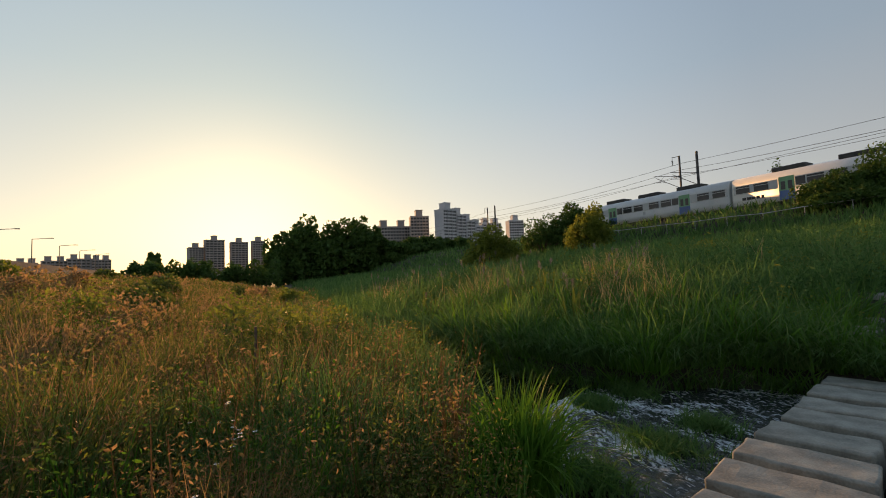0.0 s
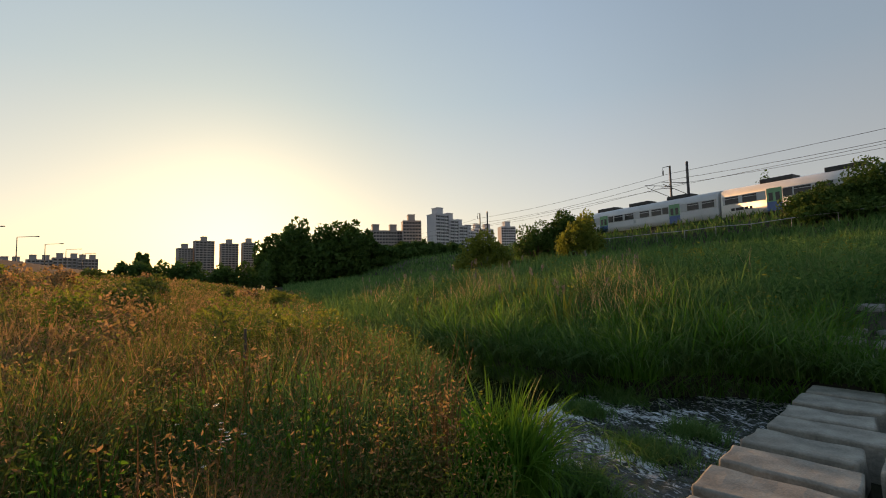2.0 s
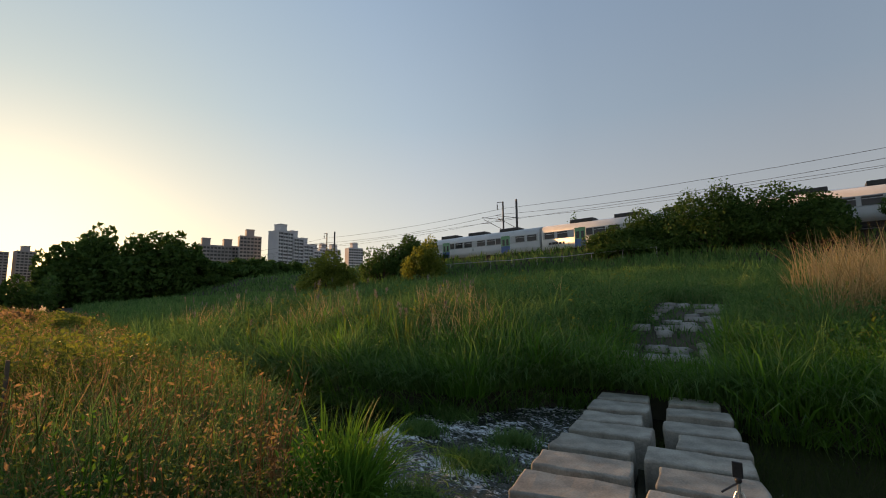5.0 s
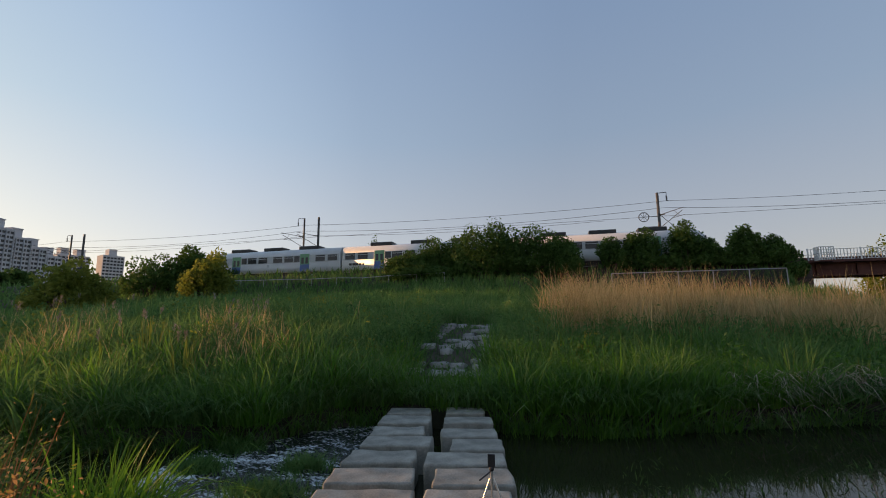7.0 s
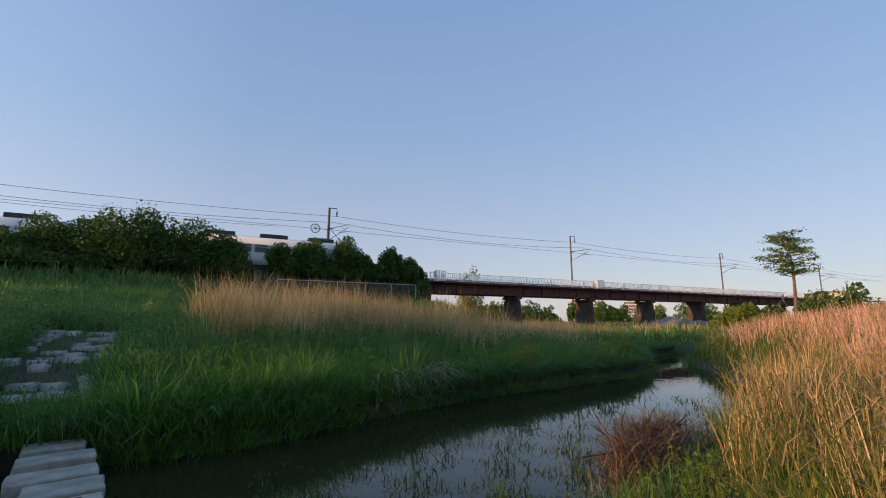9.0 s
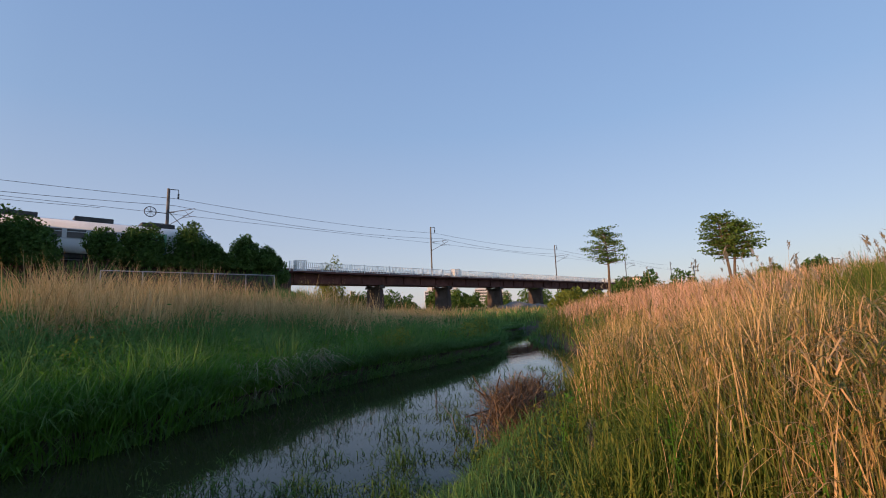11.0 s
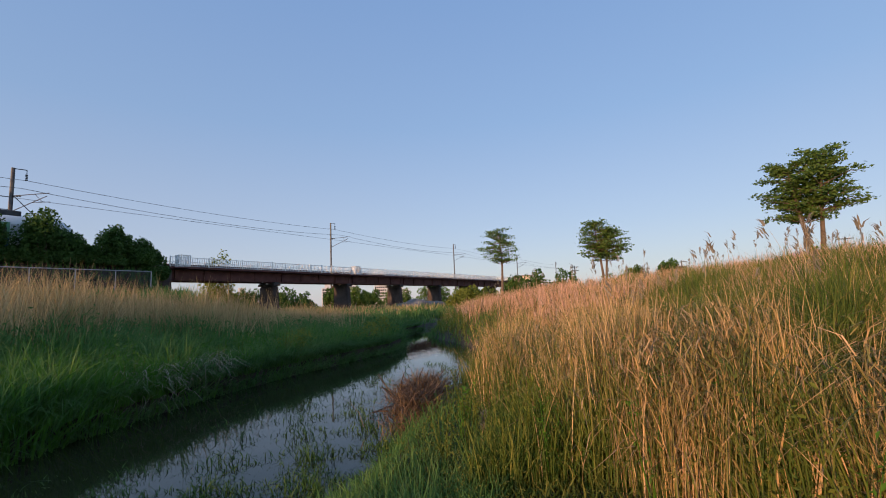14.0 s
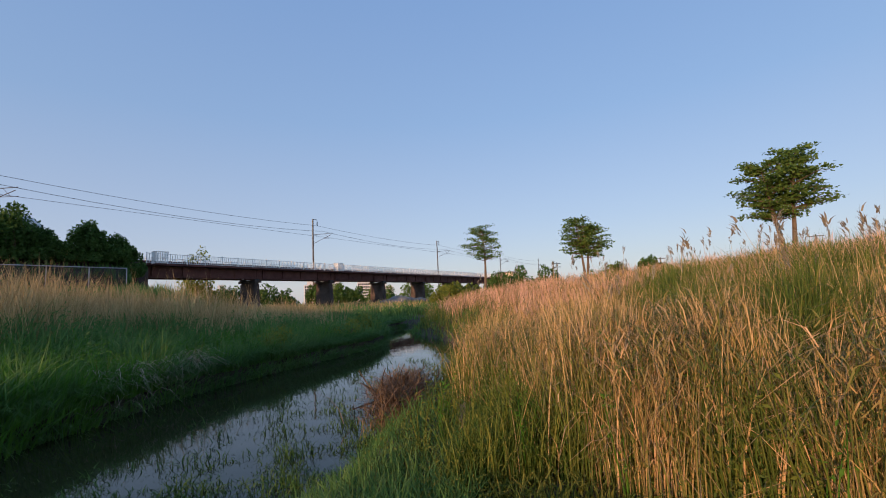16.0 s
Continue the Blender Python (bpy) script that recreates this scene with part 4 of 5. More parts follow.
rod(bm, (0, 0, 0.38), (-0.12, -0.1, 0.3), 0.009)
part("head", bm, M_BLACK, tri)
bm = bmesh.new()
box(bm, -0.04, -0.012, 0.42, 0.04, 0.012, 0.56, 0.006)
part("phone", bm, M_BLACK, tri)

# ---- woody plants ----


def crown_points(centres, radii, n, shell=0.45):
    centres, radii = np.asarray(centres, float), np.asarray(radii, float)
    w = (radii[:, 0] * radii[:, 1] + radii[:, 0] * radii[:, 2])
    i = rng.choice(len(centres), n, p=w / w.sum())
    d = rng.normal(size=(n, 3))
    d /= np.linalg.norm(d, axis=1)[:, None]
    r = 1 - shell * rng.random(n) ** 1.5
    return centres[i] + d * r[:, None] * radii[i]


def limb(bm, a, b, r0, r1, bend=0.15, steps=4):
    a, b = Vector(a), Vector(b)
    off = Vector((rng.uniform(-1, 1), rng.uniform(-1, 1), 0.3)) * (b - a).length * bend
    prev, pr = a, r0
    for k in range(1, steps + 1):
        t = k / steps
        p = a.lerp(b, t) + off * math.sin(math.pi * t)
        r = r0 + (r1 - r0) * t
        rod(bm, prev, p, pr, r, 7)
        prev, pr = p, r


def bush(x, y, rx, ry, top, material, n, leaf, label, name="bush", clumps=26, z0=None):
    zb = float(height(x, y)) if z0 is None else z0
    h = top - zb
    ob = tagged(new(name), label, name.replace("_", " "))
    ob.location = (x, y, zb)
    cs, rs = [], []
    for k in range(clumps):
        a, q = rng.uniform(0, 2 * math.pi), math.sqrt(rng.random())
        px, py = math.cos(a) * q * rx * 0.8, math.sin(a) * q * ry * 0.8
        lim = math.sqrt(max(0.05, 1 - 0.85 * q * q))
        pz = h * rng.uniform(0.15, 0.82) * lim
        s = rng.uniform(0.18, 0.34)
        cs.append((px, py, pz))
        rs.append((s * rx * 0.9 + 0.2, s * ry * 0.9 + 0.2, s * h * 0.62 + 0.15))
    pts = crown_points(cs, rs, n)
    pts[:, 2] *= h / np.percentile(pts[:, 2], 99.3)
    pts = pts[pts[:, 2] > 0.02]
    bm = bmesh.new()
    for k in range(0, clumps, 3):
        limb(bm, (cs[k][0] * 0.15, cs[k][1] * 0.15, -0.1), cs[k], 0.09 * h / 3, 0.02)
    part("stem", bm, M_BARK, ob)
    link("crown", leaf_mesh("crown", pts, leaf, material), ob)
    return ob


def tiered_tree(x, y, zb, height_m, spread, trunks, n, leaf, label, skirt=True):
    """Open crown in flat, ragged layers on leaning stems."""
    ob = tagged(new("tree"), label, "tree")
    ob.location = (x, y, zb)
    tr = bmesh.new()
    cs, rs = [], []
    for (dx, dy, th) in trunks:
        top = (dx * 0.8, dy * 0.8, th * height_m)
        limb(tr, (dx * 0.05, dy * 0.05, -0.2), top, height_m * 0.024, height_m * 0.006, 0.03, 7)
        tiers = 13
        for k in range(tiers):
            t = 0.5 + 0.5 * k / (tiers - 1)
            base = Vector((dx * 0.8 * t, dy * 0.8 * t, th * height_m * t))
            reach = spread * (1.0 - abs(t - 0.68) * 1.5) * 0.62
            for j in range(5):
                a = rng.uniform(0, 2 * math.pi)
                q = rng.uniform(0.35, 1.0) * max(reach, spread * 0.14)
                tip = base + Vector((math.cos(a) * q, math.sin(a) * q, rng.uniform(0.0, 0.06) * height_m))
                limb(tr, base, tip, height_m * 0.006, height_m * 0.0015, 0.06, 3)
                for g in range(3):
                    p = base.lerp(tip, 0.5 + 0.28 * g)
                    s = spread * rng.uniform(0.09, 0.17)
                    cs.append((p.x + rng.uniform(-0.3, 0.3) * s, p.y + rng.uniform(-0.3, 0.3) * s, p.z + 0.03 * height_m * rng.random()))
                    rs.append((s, s, height_m * rng.uniform(0.018, 0.04)))
    if skirt:
        for k in range(7):
            a = rng.uniform(0, 6.3)
            cs.append((math.cos(a) * spread * 0.13, math.sin(a) * spread * 0.13, height_m * rng.uniform(0.14, 0.27)))
            rs.append((spread * 0.1, spread * 0.1, height_m * 0.03))
    part("trunk", tr, M_BARK, ob)
    link("crown", leaf_mesh("crown", crown_points(cs, rs, n, 0.9), leaf, L_TREE, 0.55), ob)
    return ob


tiered_tree(21.3, -3.75, 1.9, 4.65, 2.5, ((-0.15, 0.8, 0.9), (0.2, -0.55, 1.0)), 11500, 0.14, "young twin-stemmed tree with layered green leaves on the levee")
tx, ty = bear(-79.0, 42)
tiered_tree(tx, ty, 2.0, 6.0, 3.6, ((-0.5, 0.7, 1.0), (0.3, -0.7, 0.88)), 7000, 0.22, "bushy green tree rising behind dry reeds")
tx, ty = bear(-65.9, 62)
tiered_tree(tx, ty, 2.2, 8.8, 5.2, ((0.0, 0.0, 1.0),), 4200, 0.26, "slender green tree with a flat open crown", False)

# shrubs before the train
for x, rx, top in ((-14.5, 3.2, 8.3), (-10.5, 3.6, 9.9), (-6.3, 4.0, 10.7), (-2.0, 3.6, 10.3), (0.8, 2.6, 9.4), (-6.0, 5.5, 8.0), (-13, 4, 7.0)):
    bush(x, 43.8 + rng.uniform(-1, 1), rx, 2.4, top, L_BUSH, 8500, 0.27, "dense dark green shrub on the embankment slope", clumps=44)
for x, rx, top in ((6.0, 1.9, 9.2), (8.6, 1.8, 9.8), (12.4, 1.8, 10.3), (14.6, 1.8, 8.6), (17.4, 1.6, 9.6), (19.4, 1.4, 8.6), (20.9, 0.9, 7.6), (10, 4, 7.2), (16.5, 4, 7.0)):
    bush(x, 45.7, rx, 1.4, top, L_BUSH, 6500, 0.26, "dark green shrub crowding the line above the fence", clumps=38)
for az, dist, rx, top, m in ((48.0, 58, 4.2, 8.6, L_BUSH), (45.0, 58, 4.0, 9.9, L_BUSH), (42.3, 49, 2.7, 8.2, L_WILLOW), (54.6, 44, 3.9, 6.0, L_WILLOW), (38.6, 62, 2.5, 8.6, L_BUSH)):
    x, y = bear(az, dist)
    bush(x, y, rx, 2.6, top, m, 5200, 0.34, "yellow-green willow shrub on the slope" if m is L_WILLOW else "dark rounded shrub on the grassy slope", clumps=34)
# shrubs at the crest, in front of the rails
for az, dist, rx, el in ((28.6, 62, 2.6, 8.5), (26.2, 62, 2.6, 8.6), (23.1, 62, 1.6, 10.0)):
    x, y = bear(az, dist)
    bush(x, y, rx, 1.6, 1.5 + dist * math.tan(radians(el)), L_BUSH, 3000, 0.3, "small dark shrub on the embankment crest", clumps=24)
# dark trees at the sun side
for az, rx, el in ((81.3, 6, 5.6), (79.2, 8, 6.8), (77.4, 9, 7.5), (76.0, 8, 6.6), (74.4, 8, 7.1), (72.2, 7, 7.4), (70.6, 6, 6.6), (67.6, 7, 4.6), (64.8, 7, 5.0), (62.0, 6, 5.0), (59.0, 6, 4.6), (94.5, 2.2, 3.4)):
    x, y = bear(az, 112)
    bush(x, y, rx, rx * 0.8, 1.5 + 112 * math.tan(radians(el)), L_BUSH, 5200, 1.0, "broad dark tree silhouetted by the low sun", name="tree", clumps=40)
for k in range(9):
    x, y = bear(83 + k * 1.6 + rng.uniform(-0.4, 0.4), 95)
    bush(x, y, 4.5, 3, 1.5 + 95 * math.tan(radians(rng.uniform(2.0, 2.9))), L_BUSH, 900, 0.7, "low dark hedge bush at the field edge", clumps=14)
# trees beyond the bridge
for az, dist, rx, el, m in ((-30.3, 85, 3.4, 6.6, L_WILLOW), (-31.6, 85, 3.0, 3.0, L_WILLOW), (-34.2, 130, 3.5, 2.6, L_BUSH), (-38.4, 130, 4.5, 2.6, L_BUSH), (-36.4, 130, 2.5, 2.3, L_BUSH), (-44.0, 130, 3, 2.5, L_BUSH), (-46.8, 130, 4.5, 2.4, L_TREE), (-52, 130, 6, 2.2, L_TREE), (-57, 130, 7, 2.4, L_TREE), (-61, 120, 6, 2.3, L_TREE),
                            (-67.5, 75, 3.0, 3.0, L_BUSH), (-70.2, 70, 3.2, 3.6, L_BUSH), (-73.5, 70, 3.4, 3.3, L_BUSH), (-61.0, 52, 2.8, 1.7, L_WILLOW), (-62.8, 46, 2.4, 1.8, L_WILLOW), (-64.2, 50, 2.4, 1.5, L_WILLOW), (-82.0, 60, 2.5, 3.2, L_WILLOW), (-86.0, 80, 3.0, 3.7, L_BUSH), (-40.5, 160, 5, 1.9, L_BUSH), (-49, 160, 5, 1.9, L_BUSH)):
    x, y = bear(az, dist)
    bush(x, y, rx, rx * 0.8, 1.5 + dist * math.tan(radians(el)), m, 2600, 0.2 + dist * 0.0035, "yellow-green willow near the bridge" if m is L_WILLOW else "dark green tree beyond the stream", name="tree", clumps=26)

# ---- grasses and reeds ----


def scatter(n, r0, r1, az0, az1, keep, power=1.0):
    """Random rooted points round the standpoint, thinner with distance, where keep(x, y, s_near, s_far) holds."""
    r = r0 * (r1 / r0) ** (rng.random(n) ** power)
    a = np.radians(rng.uniform(az0, az1, n))
    x, y = 0.24 - np.sin(a) * r, 0.3 + np.cos(a) * r
    sn, sf = np.interp(x, SX, NEAR) - y, y - np.interp(x, SX, FAR)
    ok = keep(x, y, sn, sf)
    x, y, r = x[ok], y[ok], r[ok]
    return np.stack([x, y, height(x, y) - 0.02], 1), r


def stuff(name, me, label):
    return tagged(link(name, me), label, name.replace("_", " "), kind="stuff")


def on_path(x, y):
    return (np.abs(x + 2.02 + (y - 9) * 0.1) < 0.95 + 0.15 * np.sin(y * 3)) & (y > 8.5) & (y < 16.2)


def on_stones(x, y):
    return (np.abs(x + 1.66 - (7.62 - y) * 0.245) < 0.95) & (y < 7.75) & (y > 0.8)


def meadow(name, label, material, n, r0, r1, az0, az1, keep, h0, h1, w, lean=0.5, segs=2, power=1.0, grow=12.0, clump=0.5):
    P, r = scatter(n, r0, r1, az0, az1, keep, power)
    k = len(P)
    shrink = 1 - 0.25 * smooth(9, 17, P[:, 0]) * (name == "reed_bed") - 0.45 * smooth(7, 15, P[:, 0]) * (name in ("bank_grass", "bend_grass")) - 0.2 * smooth(7, 15, P[:, 0]) * (name in ("edge_grass", "fringe_grass"))
    tuft = 0.5 + 0.5 * np.sin(P[:, 0] * 1.9 + 2 * np.sin(P[:, 1] * 1.3)) * np.sin(P[:, 1] * 2.3 + 1.5 * np.sin(P[:, 0] * 0.8))
    H = shrink * rng.uniform(h0, h1, k) * (1 - clump * 0.5 + clump * tuft)
    W = w * rng.uniform(0.6, 1.4, k) * (1 + r / grow)
    return stuff(name, blade_mesh(name, P, H, W, np.abs(rng.normal(0, lean, k)) + 0.08, rng.uniform(0, 2 * np.pi, k), material, segs), label), P, H


meadow("bank_grass", "tall green grass on the far stream bank", L_GRASS, 120000, 6, 36, -75, 75, lambda x, y, sn, sf: (sf > -0.1) & ~on_path(x, y) & ~on_stones(x, y), 0.35, 0.95, 0.011, 0.7, 3, 1.0, 9, 1.2)
meadow("edge_grass", "lush bright grass hanging over the water edge", L_LUSH, 34000, 6, 30, -70, 60, lambda x, y, sn, sf: (sf > -0.3) & (sf < 3.0) & (rng.random(len(x)) > smooth(1.5, 5.0, x) * 0.85) & ~on_path(x, y) & ~on_stones(x, y), 0.5, 1.0, 0.016, 0.75, 3, 1.0, 10, 0.7)
k = 26000
x = rng.uniform(-12, 26, k)
y = np.interp(x, SX, FAR) + rng.uniform(-0.15, 0.75, k)
ok = ~on_stones(x, y)
x, y = x[ok], y[ok]
k = len(x)
stuff("fringe_grass", blade_mesh("fringe_grass", np.stack([x, y, height(x, y) + rng.uniform(-0.02, 0.06, k)], 1), rng.uniform(0.35, 0.85, k) * (1 - 0.35 * smooth(8, 16, x)), rng.uniform(0.008, 0.018, k) * (1 + np.abs(x) / 16), rng.uniform(0.3, 1.5, k), rng.normal(-1.57, 0.8, k), L_GRASS, 3, 0.6), "grass drooping over the far waterline")
meadow("bend_grass", "green grass round the bend of the stream", L_GRASS, 16000, 15, 60, -78, -40, lambda x, y, sn, sf: (sn > -0.3) & (sf < 0.3) & (sn < 4) & (x > 16), 0.4, 0.9, 0.013, 0.6, 2, 1.0, 10, 0.8)
meadow("shore_grass", "olive grass along the near shore", L_OLIVE, 16000, 3.5, 40, -85, -50, lambda x, y, sn, sf: (sn > 0.05) & (sn < 2.2) & (x > 6), 0.3, 0.75, 0.009, 0.6, 3, 1.0, 10, 0.8)
meadow("path_grass", "short grass between the path stones", L_GRASS, 5000, 7, 20, 3, 24, lambda x, y, sn, sf: (sf > -0.1) & (sf < 9) & (on_path(x, y) | (y < 9)) & ~on_stones(x, y), 0.06, 0.22, 0.014, 0.6, 2)
meadow("slope_grass", "green grass covering the embankment slope", L_GRASS, 95000, 26, 130, -35, 80, lambda x, y, sn, sf: ((sf > 14) | ((x < -28) & (sf > -1))) & (y < 46.0) & (x < 24), 0.5, 1.1, 0.02, 0.5, 2, 1.0, 9)
meadow("reed_bed", "dry tan reeds standing on the far bank", L_TAN, 26000, 12, 36, -60, 3, lambda x, y, sn, sf: (rng.random(len(x)) < smooth(2.6, 5.5, sf + 0.9 * np.sin(x * 0.9))) & (sf < 15) & (x > 0.2 + 0.6 * np.sin(y)), 1.0, 2.1, 0.009, 0.28, 3, 1.0, 14, 0.6)
meadow("reed_bed", "pale dry reeds mixed into the shaded bank", L_TAN, 4500, 9, 30, 25, 75, lambda x, y, sn, sf: (sf > 1.5) & (sf < 9) & (np.sin(x * 1.1 + y) > 0.2), 0.8, 1.3, 0.008, 0.35, 3, 1.0, 14, 0.3)
meadow("field_grass", "mixed green and tan grass under the bridge", L_GRASS, 50000, 22, 140, -72, -18, lambda x, y, sn, sf: (sf > 2) & (x > 18), 0.5, 1.1, 0.02, 0.5, 2, 1.0, 9)
meadow("field_grass", "patches of dry grass under the bridge", L_TAN, 14000, 25, 120, -66, -25, lambda x, y, sn, sf: (sf > 5) & (x > 16) & (np.sin(x * 0.35 + 1) * np.sin(y * 0.3) > -0.1), 0.7, 1.3, 0.016, 0.4, 2, 1.0, 10)
# levee reeds: upright straw, leaning straw, green leaves, low herbs
BARE = lambda x, y: np.hypot(x - 3.6, y + 1.3) < 0.7
LEV = lambda x, y, sn, sf: (rng.random(len(x)) < smooth(0.6, 1.6, sn - 0.9 + 1.3 * smooth(4.0, 7.0, x) + 0.35 * np.sin(x * 1.7))) & (x > 2.2) & ~BARE(x, y) & ~((x > 4.4) & (y < 0.9) & (rng.random(len(x)) < 0.62)) & (rng.random(len(x)) < 0.12 + smooth(-0.35, 0.45, np.sin(x * 2.6 + 1.7 * np.sin(y * 1.9)) * np.sin(y * 2.7 + x)))
meadow("levee_reeds", "dense dry orange reeds on the sunlit levee", L_ORANGE, 36000, 2.3, 13, -140, -58, LEV, 0.5, 1.12, 0.0062, 0.09, 3, 1.05, 8, 0.45)
meadow("levee_reeds", "rust-coloured reeds along the far levee", L_RUST, 60000, 8.5, 75, -112, -58, lambda x, y, sn, sf: (sn > 1.9) & (np.sin(x * 0.7 + 1.7 * np.sin(y * 0.5)) * np.sin(y * 0.8 + x * 0.4) > -0.45), 0.7, 1.25, 0.006, 0.22, 3, 1.0, 9, 0.4)
meadow("bent_reeds", "bent and broken dry reed stalks", L_ORANGE, 14000, 2.3, 40, -140, -58, LEV, 0.5, 1.2, 0.005, 0.4, 4, 1.0, 9, 0.4)
meadow("levee_grass", "green-yellow grass between the dry reeds", L_GREENREED, 70000, 2.4, 75, -140, -45, lambda x, y, sn, sf: (sn > 1.5 - 1.1 * smooth(4.0, 7.0, x)) & (x > 1.2) & ~BARE(x, y), 0.3, 0.88, 0.0065, 0.3, 3, 1.1, 9, 1.0)
meadow("levee_herbs", "low olive herbs at the foot of the reeds", L_OLIVE, 16000, 1.8, 12, -140, -40, lambda x, y, sn, sf: (sn > 0.6) & (x > 0.6), 0.06, 0.22, 0.014, 0.8, 2, 1.0, 20)
meadow("near_grass", "green grass at the near water edge", L_GRASS, 14000, 1.8, 9, -95, -25, lambda x, y, sn, sf: (sn > -0.25) & (sn < 1.8) & (x > 0.6), 0.12, 0.36, 0.008, 0.6, 3)
P, r = scatter(40000, 2.0, 13, -78, -8, lambda x, y, sn, sf: (sn < 0) & (sf < -1.0) & (rng.random(len(x)) < np.clip(1.1 + sn / (3.7 + 0.8 * np.sin(x * 1.7 + y)), 0.03, 1) ** 1.3) & (x > 0.3))
k = len(P)
P[:, 2] = WATER - 0.04
stuff("water_grass", blade_mesh("water_grass", P, rng.uniform(0.08, 0.26, k) * (0.6 + 0.4 * np.sin(P[:, 0] * 5) * np.sin(P[:, 1] * 4)), 0.011 * (1 + r / 14), rng.uniform(0.2, 1.5, k), rng.uniform(0, 6.28, k), L_BUSH, 2), "thin dark grass blades standing in shallow water")
# weeds on the near left bank
CLEAR = lambda x, y: np.hypot(x + 2.55, y - 2.42) > 0.62


def weed_zone(x, y, sn, sf):
    return (rng.random(len(x)) < smooth(0.2, 3.5, sn + 0.8 * np.sin(x * 1.3) * np.sin(y * 1.1 + 0.5 * x))) & (x < -1.2) & CLEAR(x, y)


def weed_verge(x, y, sn, sf):
    return (rng.random(len(x)) > smooth(0.8, 4.5, sn + 0.8 * np.sin(x * 0.9))) & (sn > -0.1) & (x < -2.4) & CLEAR(x, y)


def lump(P):
    return 0.62 + 0.38 * np.sin(P[:, 0] * 1.4 + 2 * np.sin(P[:, 1] * 0.9)) * np.sin(P[:, 1] * 1.7 + np.sin(P[:, 0] * 0.7))


meadow("weed_field", "brownish weeds covering the near bank", L_WEED, 60000, 1.9, 110, 56, 120, weed_zone, 0.25, 0.75, 0.005, 0.45, 2, 1.1, 6, 1.2)
meadow("weed_verge", "dark green grass where the weeds meet the stream", L_GRASS, 60000, 2.2, 60, 56, 110, weed_verge, 0.3, 0.8, 0.007, 0.6, 3, 1.0, 9, 0.9)
meadow("weed_grass", "olive grass among the weeds", L_OLIVE, 38000, 1.9, 90, 56, 120, lambda x, y, sn, sf: weed_zone(x, y, sn, sf) & (np.sin(x * 0.9 + 2 * np.sin(y * 0.7)) > -0.5), 0.35, 0.9, 0.006, 0.45, 3, 1.1, 8, 1.0)
for m, label in ((L_WEED, "small brown leaves of the bank weeds"), (L_OLIVE, "small olive leaves of the bank weeds")):
    P, r = scatter(60000, 1.9, 80, 56, 118, weed_zone, 1.1)
    P[:, 2] += rng.uniform(0.1, 0.85, len(P)) * lump(P)
    stuff("weed_leaves", leaf_mesh("weed_leaves", P, 0.017 + 0.005 * r, m, 0.0, 0.4), label)
for k in range(34):
    az, dist = rng.uniform(58, 112), 6 * (50 / 6) ** rng.random()
    x, y = bear(az, dist)
    if np.interp(x, SX, NEAR) - y > 1.5:
        hh = rng.uniform(0.7, 1.25)
        bush(x, y, rng.uniform(0.6, 1.4), rng.uniform(0.5, 1.1), float(height(x, y)) + hh, (L_WEED, L_OLIVE, L_WILLOW)[k % 3], 900, 0.05 + 0.005 * dist, "low tangled wild shrub on the weedy bank", name="shrub", clumps=12)
meadow("straw_stalks", "pale straight straw stalks standing out of the reeds", L_STRAW, 16000, 2.4, 16, -140, -60, LEV, 0.65, 1.22, 0.006, 0.09, 4, 1.0, 12, 0.5)
# hanging dry reed leaves and a green patch on the levee
P, r = scatter(70000, 2.3, 40, -140, -58, LEV, 1.0)
P[:, 2] += rng.uniform(0.15, 0.95, len(P))
k = len(P)
stuff("reed_leaves", blade_mesh("reed_leaves", P, rng.uniform(0.12, 0.38, k), 0.007 * (1 + r / 9), rng.uniform(0.5, 2.2, k), rng.uniform(0, 6.28, k), L_ORANGE, 3, 0.8), "curled dry leaves hanging on the reed stalks")
meadow("levee_green", "patch of fresh green reeds on the levee", L_GREENREED, 40000, 4.2, 16, -110, -80, lambda x, y, sn, sf: (sn > 4.0) & (np.sin(x * 0.8 + 1.2) * np.sin(y * 0.9) > -0.4), 0.7, 1.25, 0.006, 0.35, 3, 1.0, 9, 0.6)
P, r = scatter(16000, 1.9, 7, -135, -60, lambda x, y, sn, sf: (sn > 1.2) & (x > 1.0))
P[:, 2] += rng.uniform(0.02, 0.45, len(P))
stuff("herb_leaves", leaf_mesh("herb_leaves", P, 0.022, L_OLIVE, 0.2, 0.35), "small olive herb leaves at the reed feet")

P, r = scatter(50000, 6, 32, -60, 70, lambda x, y, sn, sf: (sf > 0.3) & ~on_path(x, y), 1.0)
P[:, 2] += rng.uniform(0.2, 0.7, len(P))
stuff("bank_leaves", leaf_mesh("bank_leaves", P, 0.04 + 0.004 * r, L_GRASS), "broad green leaves among the bank grass")


